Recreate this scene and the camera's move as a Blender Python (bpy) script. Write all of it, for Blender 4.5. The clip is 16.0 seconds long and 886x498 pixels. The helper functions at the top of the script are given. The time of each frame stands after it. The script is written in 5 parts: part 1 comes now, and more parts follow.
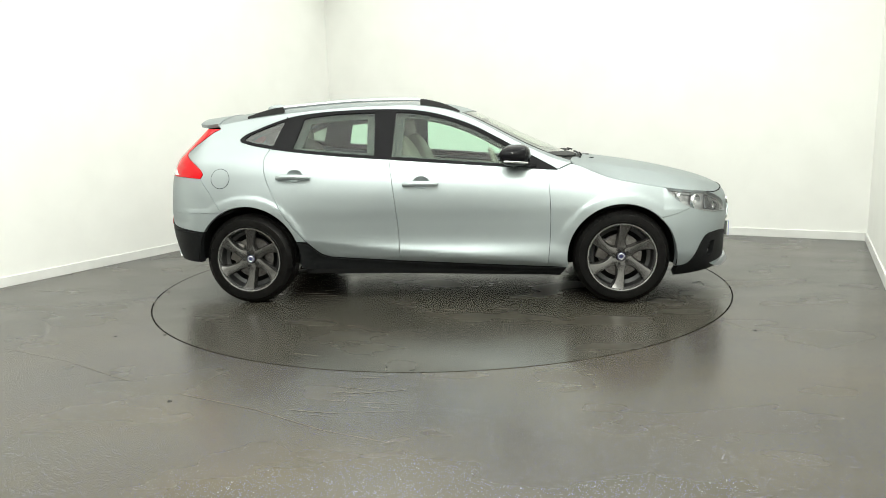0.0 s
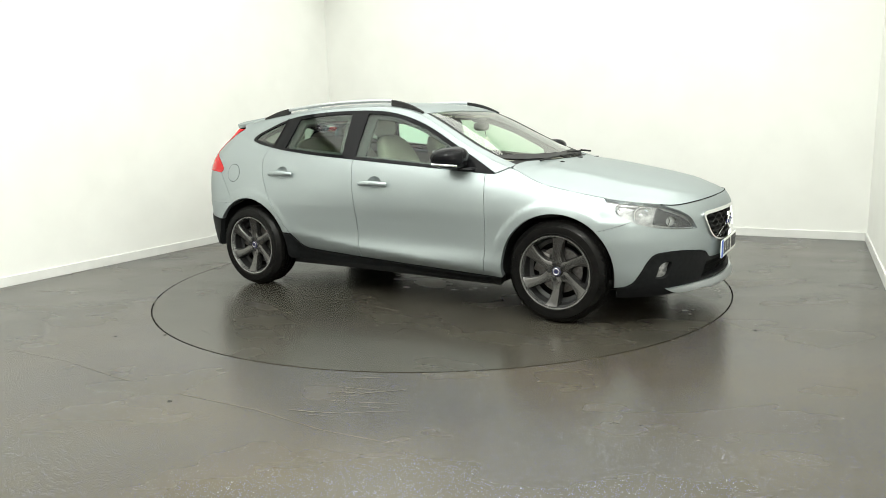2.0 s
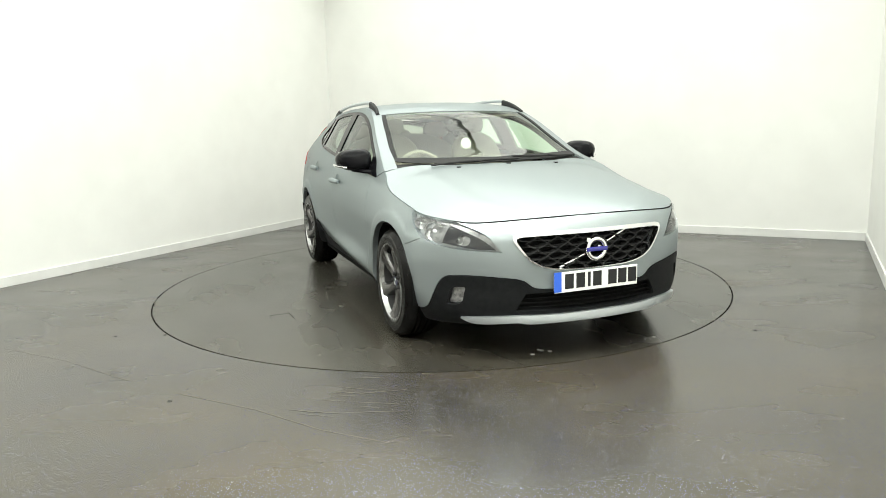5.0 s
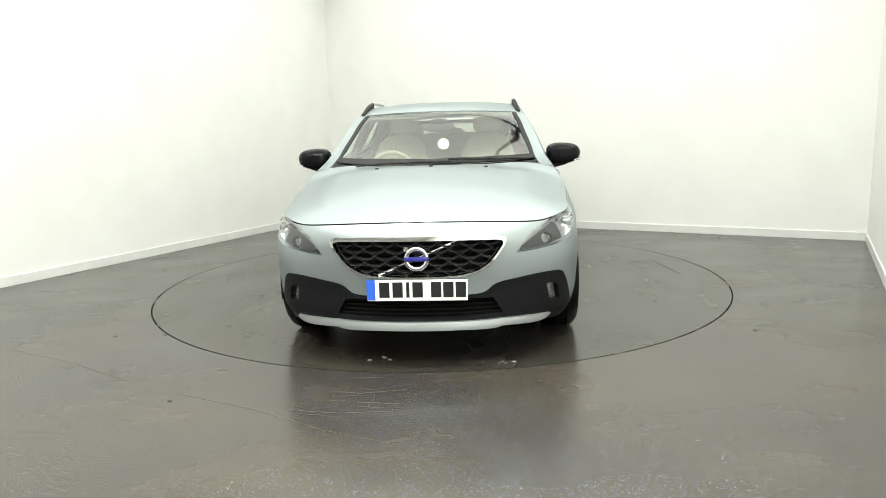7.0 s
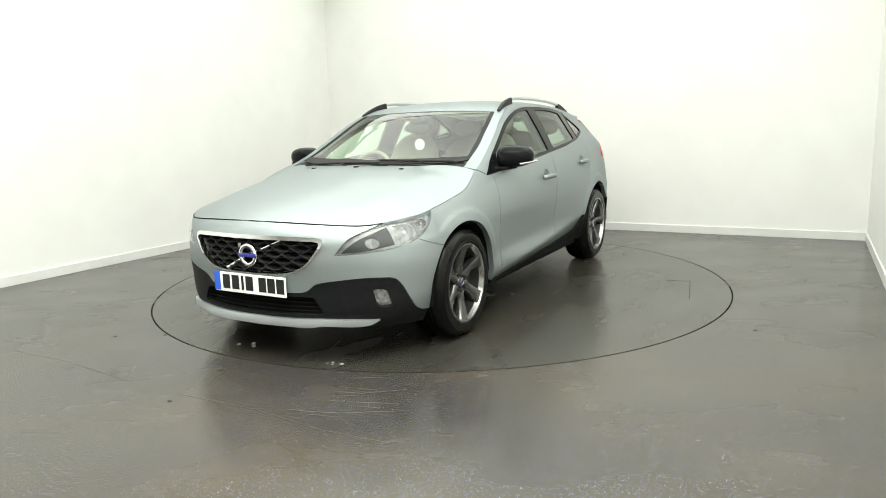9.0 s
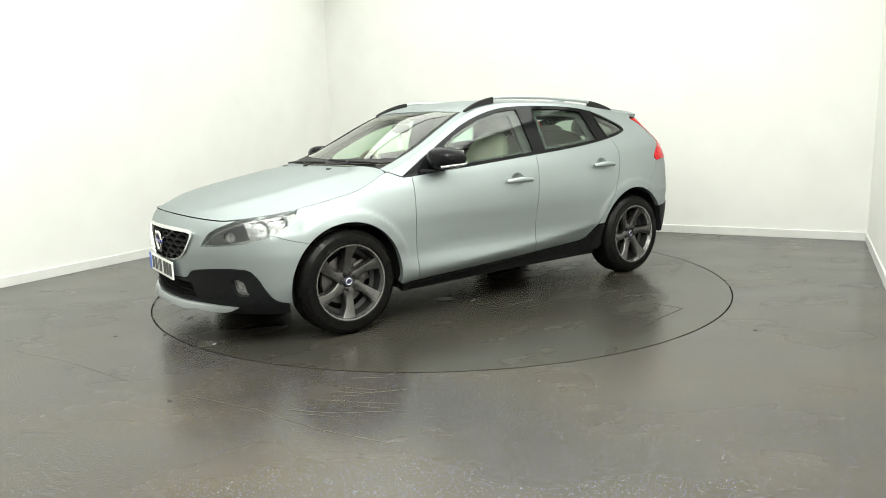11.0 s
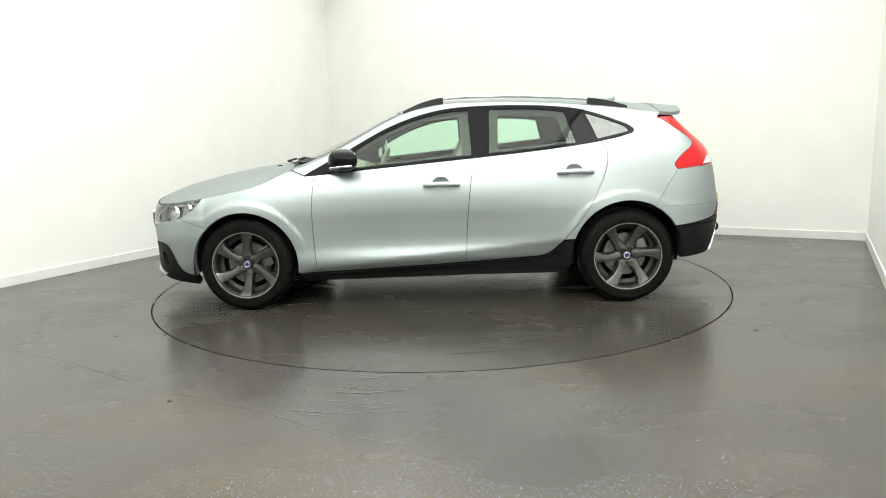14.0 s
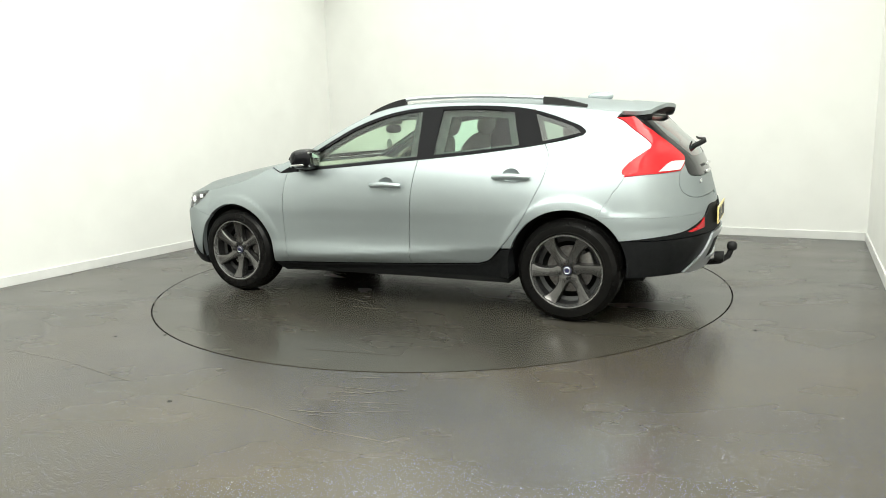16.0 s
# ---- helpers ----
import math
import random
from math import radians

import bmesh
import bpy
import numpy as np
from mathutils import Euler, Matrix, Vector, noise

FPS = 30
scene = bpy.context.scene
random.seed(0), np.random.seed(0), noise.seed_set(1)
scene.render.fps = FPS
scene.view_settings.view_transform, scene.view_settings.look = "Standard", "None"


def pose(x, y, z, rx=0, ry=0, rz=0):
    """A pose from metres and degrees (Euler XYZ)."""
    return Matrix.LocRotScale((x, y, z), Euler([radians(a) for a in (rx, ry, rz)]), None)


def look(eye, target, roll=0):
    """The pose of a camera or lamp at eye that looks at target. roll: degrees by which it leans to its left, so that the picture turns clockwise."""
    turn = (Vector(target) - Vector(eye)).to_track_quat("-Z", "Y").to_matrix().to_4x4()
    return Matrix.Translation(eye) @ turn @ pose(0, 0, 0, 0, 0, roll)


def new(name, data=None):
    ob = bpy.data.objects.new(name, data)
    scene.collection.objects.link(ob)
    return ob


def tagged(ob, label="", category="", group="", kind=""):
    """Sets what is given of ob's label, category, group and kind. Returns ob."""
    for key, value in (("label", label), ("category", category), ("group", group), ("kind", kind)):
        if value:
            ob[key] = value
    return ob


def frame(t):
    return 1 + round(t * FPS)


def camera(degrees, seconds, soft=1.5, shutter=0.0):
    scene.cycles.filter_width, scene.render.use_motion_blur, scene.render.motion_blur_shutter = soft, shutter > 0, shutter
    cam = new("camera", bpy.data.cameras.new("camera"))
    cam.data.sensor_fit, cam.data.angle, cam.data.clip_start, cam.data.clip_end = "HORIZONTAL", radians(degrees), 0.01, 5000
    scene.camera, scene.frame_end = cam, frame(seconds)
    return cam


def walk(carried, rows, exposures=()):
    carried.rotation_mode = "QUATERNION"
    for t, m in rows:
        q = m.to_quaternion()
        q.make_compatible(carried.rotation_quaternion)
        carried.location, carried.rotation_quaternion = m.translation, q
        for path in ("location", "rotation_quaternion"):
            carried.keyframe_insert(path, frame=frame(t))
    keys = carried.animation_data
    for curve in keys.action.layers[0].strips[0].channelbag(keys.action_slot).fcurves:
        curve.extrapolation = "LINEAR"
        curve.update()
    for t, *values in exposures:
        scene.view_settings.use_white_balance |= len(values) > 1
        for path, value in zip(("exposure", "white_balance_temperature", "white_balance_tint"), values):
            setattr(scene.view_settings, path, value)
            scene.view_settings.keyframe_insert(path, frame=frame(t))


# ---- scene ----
# Turntable studio: one car on a revolving floor disc in a white room.
EYE, YAW, PITCH, ROLL = (0.0, -5.618, 1.238), 0.177, -9.996, -1.589
cam = camera(65.31, 16.0, soft=0.9)
AIM = (EYE[0] + math.sin(radians(YAW)) * math.cos(radians(PITCH)), EYE[1] + math.cos(radians(YAW)) * math.cos(radians(PITCH)), EYE[2] + math.sin(radians(PITCH)))
STAND = look(EYE, AIM, roll=ROLL)
walk(cam, [(0.0, STAND), (16.0, STAND)], exposures=[(0.0, 0.0, 6500, 10), (16.0, 0.0, 6500, 10)])


def turn_at(t):
    """The turntable's angle in degrees."""
    return -6.56 - 12.605 * t + 0.149 * t * t / 16


CAR_ON_DISC = pose(0.017, 0.042, 0)
DISC_R = 2.238
ROOM_TURN = -28.2
CEILING = 3.6

# ---- light: small ceiling lamps, and added fill panels ----
world = bpy.data.worlds.new("world")
scene.world = world
world.use_nodes = True
world.node_tree.nodes["Background"].inputs["Color"].default_value = (0.9, 0.95, 1.0, 1)
world.node_tree.nodes["Background"].inputs["Strength"].default_value = 0.02
FILL_WATTS, WALL_FILL_WATTS, LAMP_WATTS = 255, 58, 32
LAMP_COLOUR = (0.965, 1.0, 0.92)


# ---- materials ----
def material(name, colour, rough=0.5, metal=0.0, coat=0.0, **sockets):
    m = bpy.data.materials.new(name)
    m.use_nodes = True
    b = m.node_tree.nodes["Principled BSDF"]
    b.inputs["Base Color"].default_value = (*colour, 1)
    b.inputs["Roughness"].default_value = rough
    b.inputs["Metallic"].default_value = metal
    b.inputs["Coat Weight"].default_value = coat
    b.inputs["Coat Roughness"].default_value = 0.04
    for key, value in sockets.items():
        b.inputs[key.replace("_", " ")].default_value = value
    return m


def node(m, kind, **props):
    n = m.node_tree.nodes.new(kind)
    for key, value in props.items():
        n.inputs[key.replace("_", " ")].default_value = value
    return n


def vary(m, low, high, scale, detail=4, bump=0.0, bump_scale=None, rough=None, coarse=None):
    """Two scales of colour variation, roughness variation and fine relief."""
    t, b = m.node_tree, m.node_tree.nodes["Principled BSDF"]
    co = t.nodes.new("ShaderNodeTexCoord")
    n = node(m, "ShaderNodeTexNoise", Scale=scale, Detail=detail)
    t.links.new(co.outputs["Object"], n.inputs["Vector"])
    fac = n.outputs["Fac"]
    if coarse:
        n2 = node(m, "ShaderNodeTexNoise", Scale=coarse, Detail=3)
        t.links.new(co.outputs["Object"], n2.inputs["Vector"])
        mid = t.nodes.new("ShaderNodeMath")
        mid.operation = "MULTIPLY_ADD"
        mid.inputs[1].default_value = 0.5
        half = t.nodes.new("ShaderNodeMath")
        half.operation = "MULTIPLY"
        half.inputs[1].default_value = 0.5
        t.links.new(n2.outputs["Fac"], half.inputs[0])
        t.links.new(fac, mid.inputs[0])
        t.links.new(half.outputs[0], mid.inputs[2])
        fac = mid.outputs[0]
    ramp = t.nodes.new("ShaderNodeValToRGB")
    ramp.color_ramp.elements[0].position, ramp.color_ramp.elements[1].position = 0.3, 0.7
    ramp.color_ramp.elements[0].color, ramp.color_ramp.elements[1].color = (*low, 1), (*high, 1)
    t.links.new(fac, ramp.inputs["Fac"])
    t.links.new(ramp.outputs["Color"], b.inputs["Base Color"])
    if rough:
        r = t.nodes.new("ShaderNodeMapRange")
        r.inputs["To Min"].default_value, r.inputs["To Max"].default_value = rough
        t.links.new(fac, r.inputs["Value"])
        t.links.new(r.outputs["Result"], b.inputs["Roughness"])
    if bump:
        n3 = node(m, "ShaderNodeTexNoise", Scale=bump_scale or scale * 4, Detail=2)
        t.links.new(co.outputs["Object"], n3.inputs["Vector"])
        bp = node(m, "ShaderNodeBump", Strength=bump, Distance=0.002)
        t.links.new(n3.outputs["Fac"], bp.inputs["Height"])
        t.links.new(bp.outputs["Normal"], b.inputs["Normal"])
    return m


def floor_material(name, dark, light, stain, flakes):
    """Sealed resin floor: cloudy grey with brown stains, wiped streaks, small pale and blue flakes."""
    m = vary(material(name, dark, 0.3), dark, light, 1.6, 6, coarse=0.5)
    t, b = m.node_tree, m.node_tree.nodes["Principled BSDF"]
    base = b.inputs["Base Color"].links[0].from_socket
    co = t.nodes.new("ShaderNodeTexCoord")

    def blend(fac, under, colour):
        mix = t.nodes.new("ShaderNodeMix")
        mix.data_type = "RGBA"
        t.links.new(fac, mix.inputs["Factor"])
        t.links.new(under, mix.inputs["A"])
        mix.inputs["B"].default_value = colour
        return mix.outputs["Result"]

    def cloud(scale, detail, stretch, lo, hi, most, distort=0.0):
        mp = t.nodes.new("ShaderNodeMapping")
        mp.inputs["Scale"].default_value = stretch
        mp.inputs["Rotation"].default_value = (0, 0, 0.25)
        t.links.new(co.outputs["Object"], mp.inputs["Vector"])
        n = node(m, "ShaderNodeTexNoise", Scale=scale, Detail=detail, Distortion=distort)
        t.links.new(mp.outputs["Vector"], n.inputs["Vector"])
        r = t.nodes.new("ShaderNodeMapRange")
        r.inputs["From Min"].default_value, r.inputs["From Max"].default_value = lo, hi
        r.inputs["To Max"].default_value = most
        t.links.new(n.outputs["Fac"], r.inputs["Value"])
        return r.outputs["Result"]

    base = blend(cloud(0.75, 5, (1, 1.6, 1), 0.40, 0.80, 0.50, 0.0), base, (*stain, 1))
    base = blend(cloud(1.8, 3, (0.8, 1.5, 1), 0.48, 0.85, 0.30, 0.0), base, (*[c * 1.3 for c in light], 1))
    base = blend(cloud(2.6, 3, (0.8, 1.5, 1), 0.48, 0.85, 0.30, 0.0), base, (*[c * 0.65 for c in dark], 1))
    for scale, keep, colour in ((150, 0.17 * flakes, (0.125, 0.125, 0.15, 1)), (180, 0.24 * flakes, (0.08, 0.082, 0.20, 1)), (143, 0.035 * flakes, (0.20, 0.20, 0.22, 1))):
        v = node(m, "ShaderNodeTexVoronoi", Scale=scale)
        t.links.new(co.outputs["Object"], v.inputs["Vector"])
        near = t.nodes.new("ShaderNodeMath")
        near.operation = "LESS_THAN"
        near.inputs[1].default_value = 0.32
        t.links.new(v.outputs["Distance"], near.inputs[0])
        sep = t.nodes.new("ShaderNodeSeparateColor")
        t.links.new(v.outputs["Color"], sep.inputs["Color"])
        some = t.nodes.new("ShaderNodeMath")
        some.operation = "LESS_THAN"
        some.inputs[1].default_value = keep
        t.links.new(sep.outputs["Red"], some.inputs[0])
        both_of = t.nodes.new("ShaderNodeMath")
        both_of.operation = "MULTIPLY"
        t.links.new(near.outputs[0], both_of.inputs[0])
        t.links.new(some.outputs[0], both_of.inputs[1])
        base = blend(both_of.outputs[0], base, colour)
    t.links.new(base, b.inputs["Base Color"])
    wear = t.nodes.new("ShaderNodeMath")
    wear.operation = "ADD"
    wear.inputs[1].default_value = 0.22
    t.links.new(cloud(1.6, 3, (0.8, 1.5, 1), 0.35, 0.75, 0.09, 0.0), wear.inputs[0])
    t.links.new(wear.outputs[0], b.inputs["Roughness"])
    n = node(m, "ShaderNodeTexNoise", Scale=70, Detail=3)
    t.links.new(co.outputs["Object"], n.inputs["Vector"])
    bp = node(m, "ShaderNodeBump", Strength=0.02, Distance=0.001)
    t.links.new(n.outputs["Fac"], bp.inputs["Height"])
    t.links.new(bp.outputs["Normal"], b.inputs["Normal"])
    return m


WALL = vary(material("white wall paint", (0.8, 0.8, 0.77), 0.6), (0.79, 0.79, 0.76), (0.83, 0.83, 0.80), 2.5, bump=0.05, bump_scale=150)
SKIRT = vary(material("white gloss skirting", (0.72, 0.72, 0.7), 0.35), (0.68, 0.68, 0.66), (0.75, 0.75, 0.73), 5)
FLOOR = floor_material("speckled resin floor", (0.032, 0.029, 0.0245), (0.050, 0.0455, 0.036), (0.080, 0.060, 0.026), 1.0)
DISC = floor_material("turntable resin", (0.026, 0.0245, 0.021), (0.046, 0.042, 0.034), (0.044, 0.036, 0.022), 0.05)
GAP = material("black gap", (0.012, 0.012, 0.012), 0.8)
JOINT = material("hatch joint", (0.02, 0.018, 0.015), 0.6)
SCRATCH = material("worn scratch", (0.085, 0.078, 0.060), 0.4)
SCRAPE = material("brown scrape", (0.088, 0.074, 0.046), 0.3)
CHIP = material("dry splash", (0.4, 0.4, 0.38), 0.6)
LAMP = material("lamp diffuser", (0.9, 0.9, 0.9), 0.5, Emission_Color=(1, 1, 0.93, 1), Emission_Strength=0.2)
FRAME_WHITE = material("white metal frame", (0.75, 0.75, 0.75), 0.4)
PAINT = vary(material("silver blue metallic paint", (0.5, 0.56, 0.57), 0.41, 0.80, 0.22, Specular_Tint=(0.38, 0.40, 0.40, 1)), (0.345, 0.384, 0.394), (0.395, 0.436, 0.446), 900, 1)
PAINT.node_tree.nodes["Principled BSDF"].inputs["Coat Roughness"].default_value = 0.14
GLOSS_BLACK = material("piano black trim", (0.006, 0.006, 0.007), 0.05, Specular_IOR_Level=0.12)
CLAD = vary(material("dark grey moulded plastic", (0.03, 0.031, 0.033), 0.5, Specular_IOR_Level=0.09), (0.007, 0.0075, 0.008), (0.011, 0.0115, 0.012), 40, bump=0.08, bump_scale=900)
BLACK = vary(material("matt black plastic", (0.014, 0.014, 0.014), 0.6, Specular_IOR_Level=0.25), (0.011, 0.011, 0.011), (0.018, 0.018, 0.018), 30)
LINER = material("black underside", (0.006, 0.006, 0.006), 0.9, Specular_IOR_Level=0.1)
SATIN = vary(material("satin silver", (0.55, 0.58, 0.6), 0.32, 0.85), (0.52, 0.55, 0.57), (0.58, 0.61, 0.63), 300)
CHROME = material("chrome", (0.82, 0.82, 0.82), 0.08, 1.0)
RUBBER = vary(material("tyre rubber", (0.010, 0.010, 0.010), 0.27, Specular_IOR_Level=0.13), (0.003, 0.003, 0.003), (0.007, 0.0066, 0.006), 25, coarse=6, bump=0.1, bump_scale=400)
ALLOY = vary(material("dark grey alloy", (0.2, 0.195, 0.19), 0.27, 0.9), (0.125, 0.12, 0.118), (0.15, 0.146, 0.143), 200)
ALLOY_LIP = material("bright rim lip", (0.34, 0.34, 0.335), 0.25, 0.9)
STEEL = vary(material("brake steel", (0.3, 0.29, 0.28), 0.4, 0.9), (0.13, 0.12, 0.11), (0.24, 0.23, 0.225), 60)
RED = material("red lamp lens", (0.52, 0.004, 0.008), 0.12, coat=0.15, Specular_IOR_Level=0.3, Emission_Color=(1, 0.05, 0.04, 1), Emission_Strength=0.0)
CLEAR_WHITE = material("clear lamp lens", (0.62, 0.62, 0.62), 0.1, coat=1.0)
FOG = vary(material("fog lamp glass", (0.4, 0.4, 0.4), 0.15, 0.6, 1.0), (0.2, 0.2, 0.2), (0.62, 0.62, 0.62), 45)
PLATE_WHITE = material("white reflective plate", (0.85, 0.86, 0.82), 0.35)
PLATE_YELLOW = material("yellow reflective plate", (0.75, 0.62, 0.25), 0.35)
PLATE_BLUE = material("blue band", (0.03, 0.12, 0.62), 0.35)
INK = material("black characters", (0.01, 0.01, 0.01), 0.4)
CAP_BLUE = material("wheel cap blue", (0.01, 0.012, 0.06), 0.3)
BADGE_BLUE = material("badge blue", (0.03, 0.03, 0.22), 0.25, coat=0.6)
SEAT = vary(material("beige grey seat leather", (0.40, 0.37, 0.30), 0.55), (0.19, 0.18, 0.145), (0.25, 0.235, 0.19), 14, bump=0.1, bump_scale=500)
TRIM_DARK = vary(material("beige grey dashboard", (0.06, 0.06, 0.056), 0.6), (0.22, 0.21, 0.175), (0.28, 0.265, 0.22), 40)
FRAME_TRIM = vary(material("grey inner frame trim", (0.15, 0.15, 0.14), 0.7), (0.020, 0.020, 0.019), (0.030, 0.030, 0.028), 50)
HEADLINER = material("pale headliner", (0.68, 0.66, 0.6), 0.9)
STICKER = material("white badge", (0.8, 0.8, 0.78), 0.4)


def glass(name, tint, rough=0.0, ior=1.6):
    """A thin pane: mostly see-through, mirrored at grazing angles."""
    m = bpy.data.materials.new(name)
    m.use_nodes = True
    t = m.node_tree
    t.nodes.remove(t.nodes["Principled BSDF"])
    clear = t.nodes.new("ShaderNodeBsdfTransparent")
    clear.inputs["Color"].default_value = (*tint, 1)
    shine = t.nodes.new("ShaderNodeBsdfGlossy")
    shine.inputs["Roughness"].default_value = rough
    shine.inputs["Color"].default_value = (1, 1, 1, 1)
    facing = t.nodes.new("ShaderNodeLayerWeight")
    facing.inputs["Blend"].default_value = 0.5
    steep = t.nodes.new("ShaderNodeMath")
    steep.operation = "POWER"
    steep.inputs[1].default_value = 5.0
    t.links.new(facing.outputs["Facing"], steep.inputs[0])
    least = 1.8 * ((ior - 1) / (ior + 1)) ** 2
    gloss = t.nodes.new("ShaderNodeMath")
    gloss.operation = "MULTIPLY_ADD"
    gloss.inputs[1].default_value, gloss.inputs[2].default_value = 1 - least, least
    t.links.new(steep.outputs[0], gloss.inputs[0])
    mix = t.nodes.new("ShaderNodeMixShader")
    t.links.new(gloss.outputs[0], mix.inputs[0])
    t.links.new(clear.outputs[0], mix.inputs[1])
    t.links.new(shine.outputs[0], mix.inputs[2])
    t.links.new(mix.outputs[0], t.nodes["Material Output"].inputs["Surface"])
    return m


GLASS = glass("tinted side glass", (0.76, 0.945, 0.83), ior=1.38)
GLASS_REAR = glass("dark rear glass", (0.45, 0.50, 0.45))
SCREEN = glass("windscreen glass", (0.87, 0.95, 0.82), ior=1.48)
LENS = glass("headlamp lens", (0.95, 0.96, 0.97), ior=1.36)
LAMP_BOWL = material("headlamp reflector", (0.8, 0.8, 0.8), 0.15, 0.95)
LAMP_DARK = material("headlamp bezel", (0.03, 0.03, 0.032), 0.25, 0.0)
LAMP_PALE = vary(material("headlamp housing", (0.5, 0.5, 0.5), 0.28, 0.9), (0.22, 0.22, 0.22), (0.52, 0.52, 0.52), 30)


# ---- mesh helpers ----
def link_mesh(name, bm, mat, smooth=True, sharp=35):
    d = bpy.data.meshes.new(name)
    bm.normal_update()
    if smooth:
        for f in bm.faces:
            f.smooth = True
        for e in bm.edges:
            if len(e.link_faces) == 2 and e.calc_face_angle(0) > radians(sharp):
                e.smooth = False
    bm.to_mesh(d)
    bm.free()
    d.materials.append(mat)
    return d


def part(name, bm, mat, parent, label="", smooth=True, sharp=35):
    """One mesh object under a thing or a part."""
    ob = new(name, link_mesh(name, bm, mat, smooth, sharp))
    ob.parent = parent
    return tagged(ob, label=label) if label else ob


def thing(name, bm, mat, label, category, kind="", group="", smooth=True, sharp=35):
    return tagged(new(name, link_mesh(name, bm, mat, smooth, sharp)), label, category, group, kind)


def cube(bm, x0, x1, y0, y1, z0, z1, bevel=0.0, seg=2, m=None):
    r = bmesh.ops.create_cube(bm, size=1, matrix=Matrix.LocRotScale(((x0 + x1) / 2, (y0 + y1) / 2, (z0 + z1) / 2), None, (x1 - x0, y1 - y0, z1 - z0)))
    vs = r["verts"]
    if bevel:
        es = list({e for v in vs for e in v.link_edges})
        g = bmesh.ops.bevel(bm, geom=es, offset=bevel, segments=seg, affect="EDGES", profile=0.5)
        vs = list({v for f in g["faces"] for v in f.verts} | {v for v in vs if v.is_valid})
    if m is not None:
        bmesh.ops.transform(bm, matrix=m, verts=vs)
    return vs


def block(x0, x1, y0, y1, z0, z1, bevel=0.0, seg=2, m=None):
    bm = bmesh.new()
    cube(bm, x0, x1, y0, y1, z0, z1, bevel, seg)
    if m is not None:
        bm.transform(m)
    return bm


def lathe(profile, n=64, axis="y"):
    """Turn a closed or open profile of (radius, along) round the y axis."""
    bm = bmesh.new()
    rings = []
    for k in range(n):
        a = 2 * math.pi * k / n
        rings.append([bm.verts.new((r * math.cos(a), h, r * math.sin(a))) for r, h in profile])
    for k in range(n):
        a, b = rings[k], rings[(k + 1) % n]
        for i in range(len(profile) - 1):
            bm.faces.new((a[i], a[i + 1], b[i + 1], b[i]))
    bmesh.ops.remove_doubles(bm, verts=bm.verts, dist=1e-6)
    bmesh.ops.recalc_face_normals(bm, faces=bm.faces)
    return bm


def tube(points, radius, n=10, flat=1.0, caps=True):
    """A round bar along points; flat squeezes its height."""
    bm = bmesh.new()
    pts = [Vector(p) for p in points]
    rings = []
    for i, p in enumerate(pts):
        d = (pts[min(i + 1, len(pts) - 1)] - pts[max(i - 1, 0)]).normalized()
        side = d.cross(Vector((0, 0, 1)))
        side = side.normalized() if side.length > 1e-4 else Vector((1, 0, 0))
        up = side.cross(d)
        r = radius[i] if isinstance(radius, (list, tuple)) else radius
        rings.append([bm.verts.new(p + side * r * math.cos(2 * math.pi * k / n) + up * r * flat * math.sin(2 * math.pi * k / n)) for k in range(n)])
    for a, b in zip(rings, rings[1:]):
        for k in range(n):
            bm.faces.new((a[k], a[(k + 1) % n], b[(k + 1) % n], b[k]))
    if caps:
        bm.faces.new(rings[0]), bm.faces.new(rings[-1][::-1])
    bmesh.ops.recalc_face_normals(bm, faces=bm.faces)
    return bm


def blob(cx, cy, cz, rx, ry, rz, power=2.6, nu=28, nv=18, m=None):
    """A rounded box (superellipsoid)."""
    bm = bmesh.new()
    bmesh.ops.create_uvsphere(bm, u_segments=nu, v_segments=nv, radius=1)
    for v in bm.verts:
        n = (abs(v.co.x) ** power + abs(v.co.y) ** power + abs(v.co.z) ** power) ** (1 / power)
        v.co = Vector((v.co.x * rx, v.co.y * ry, v.co.z * rz)) / n
    if m is not None:
        bm.transform(m)
    bm.transform(Matrix.Translation((cx, cy, cz)))
    return bm


def mirrored(bm):
    c = bm.copy()
    c.transform(Matrix.Diagonal((1, -1, 1, 1)))
    bmesh.ops.reverse_faces(c, faces=c.faces)
    return c


# ---- the room ----
ROOM = pose(0, 0, 0, 0, 0, ROOM_TURN)
A0, A1, B0, B1 = -3.35, 3.2, -9.0, 3.07


def room_box(name, x0, x1, y0, y1, z0, z1, mat, label, category, bevel=0.0):
    ob = thing(name, block(x0, x1, y0, y1, z0, z1, bevel), mat, label, category, "structure", smooth=False)
    ob.matrix_basis = ROOM
    return ob


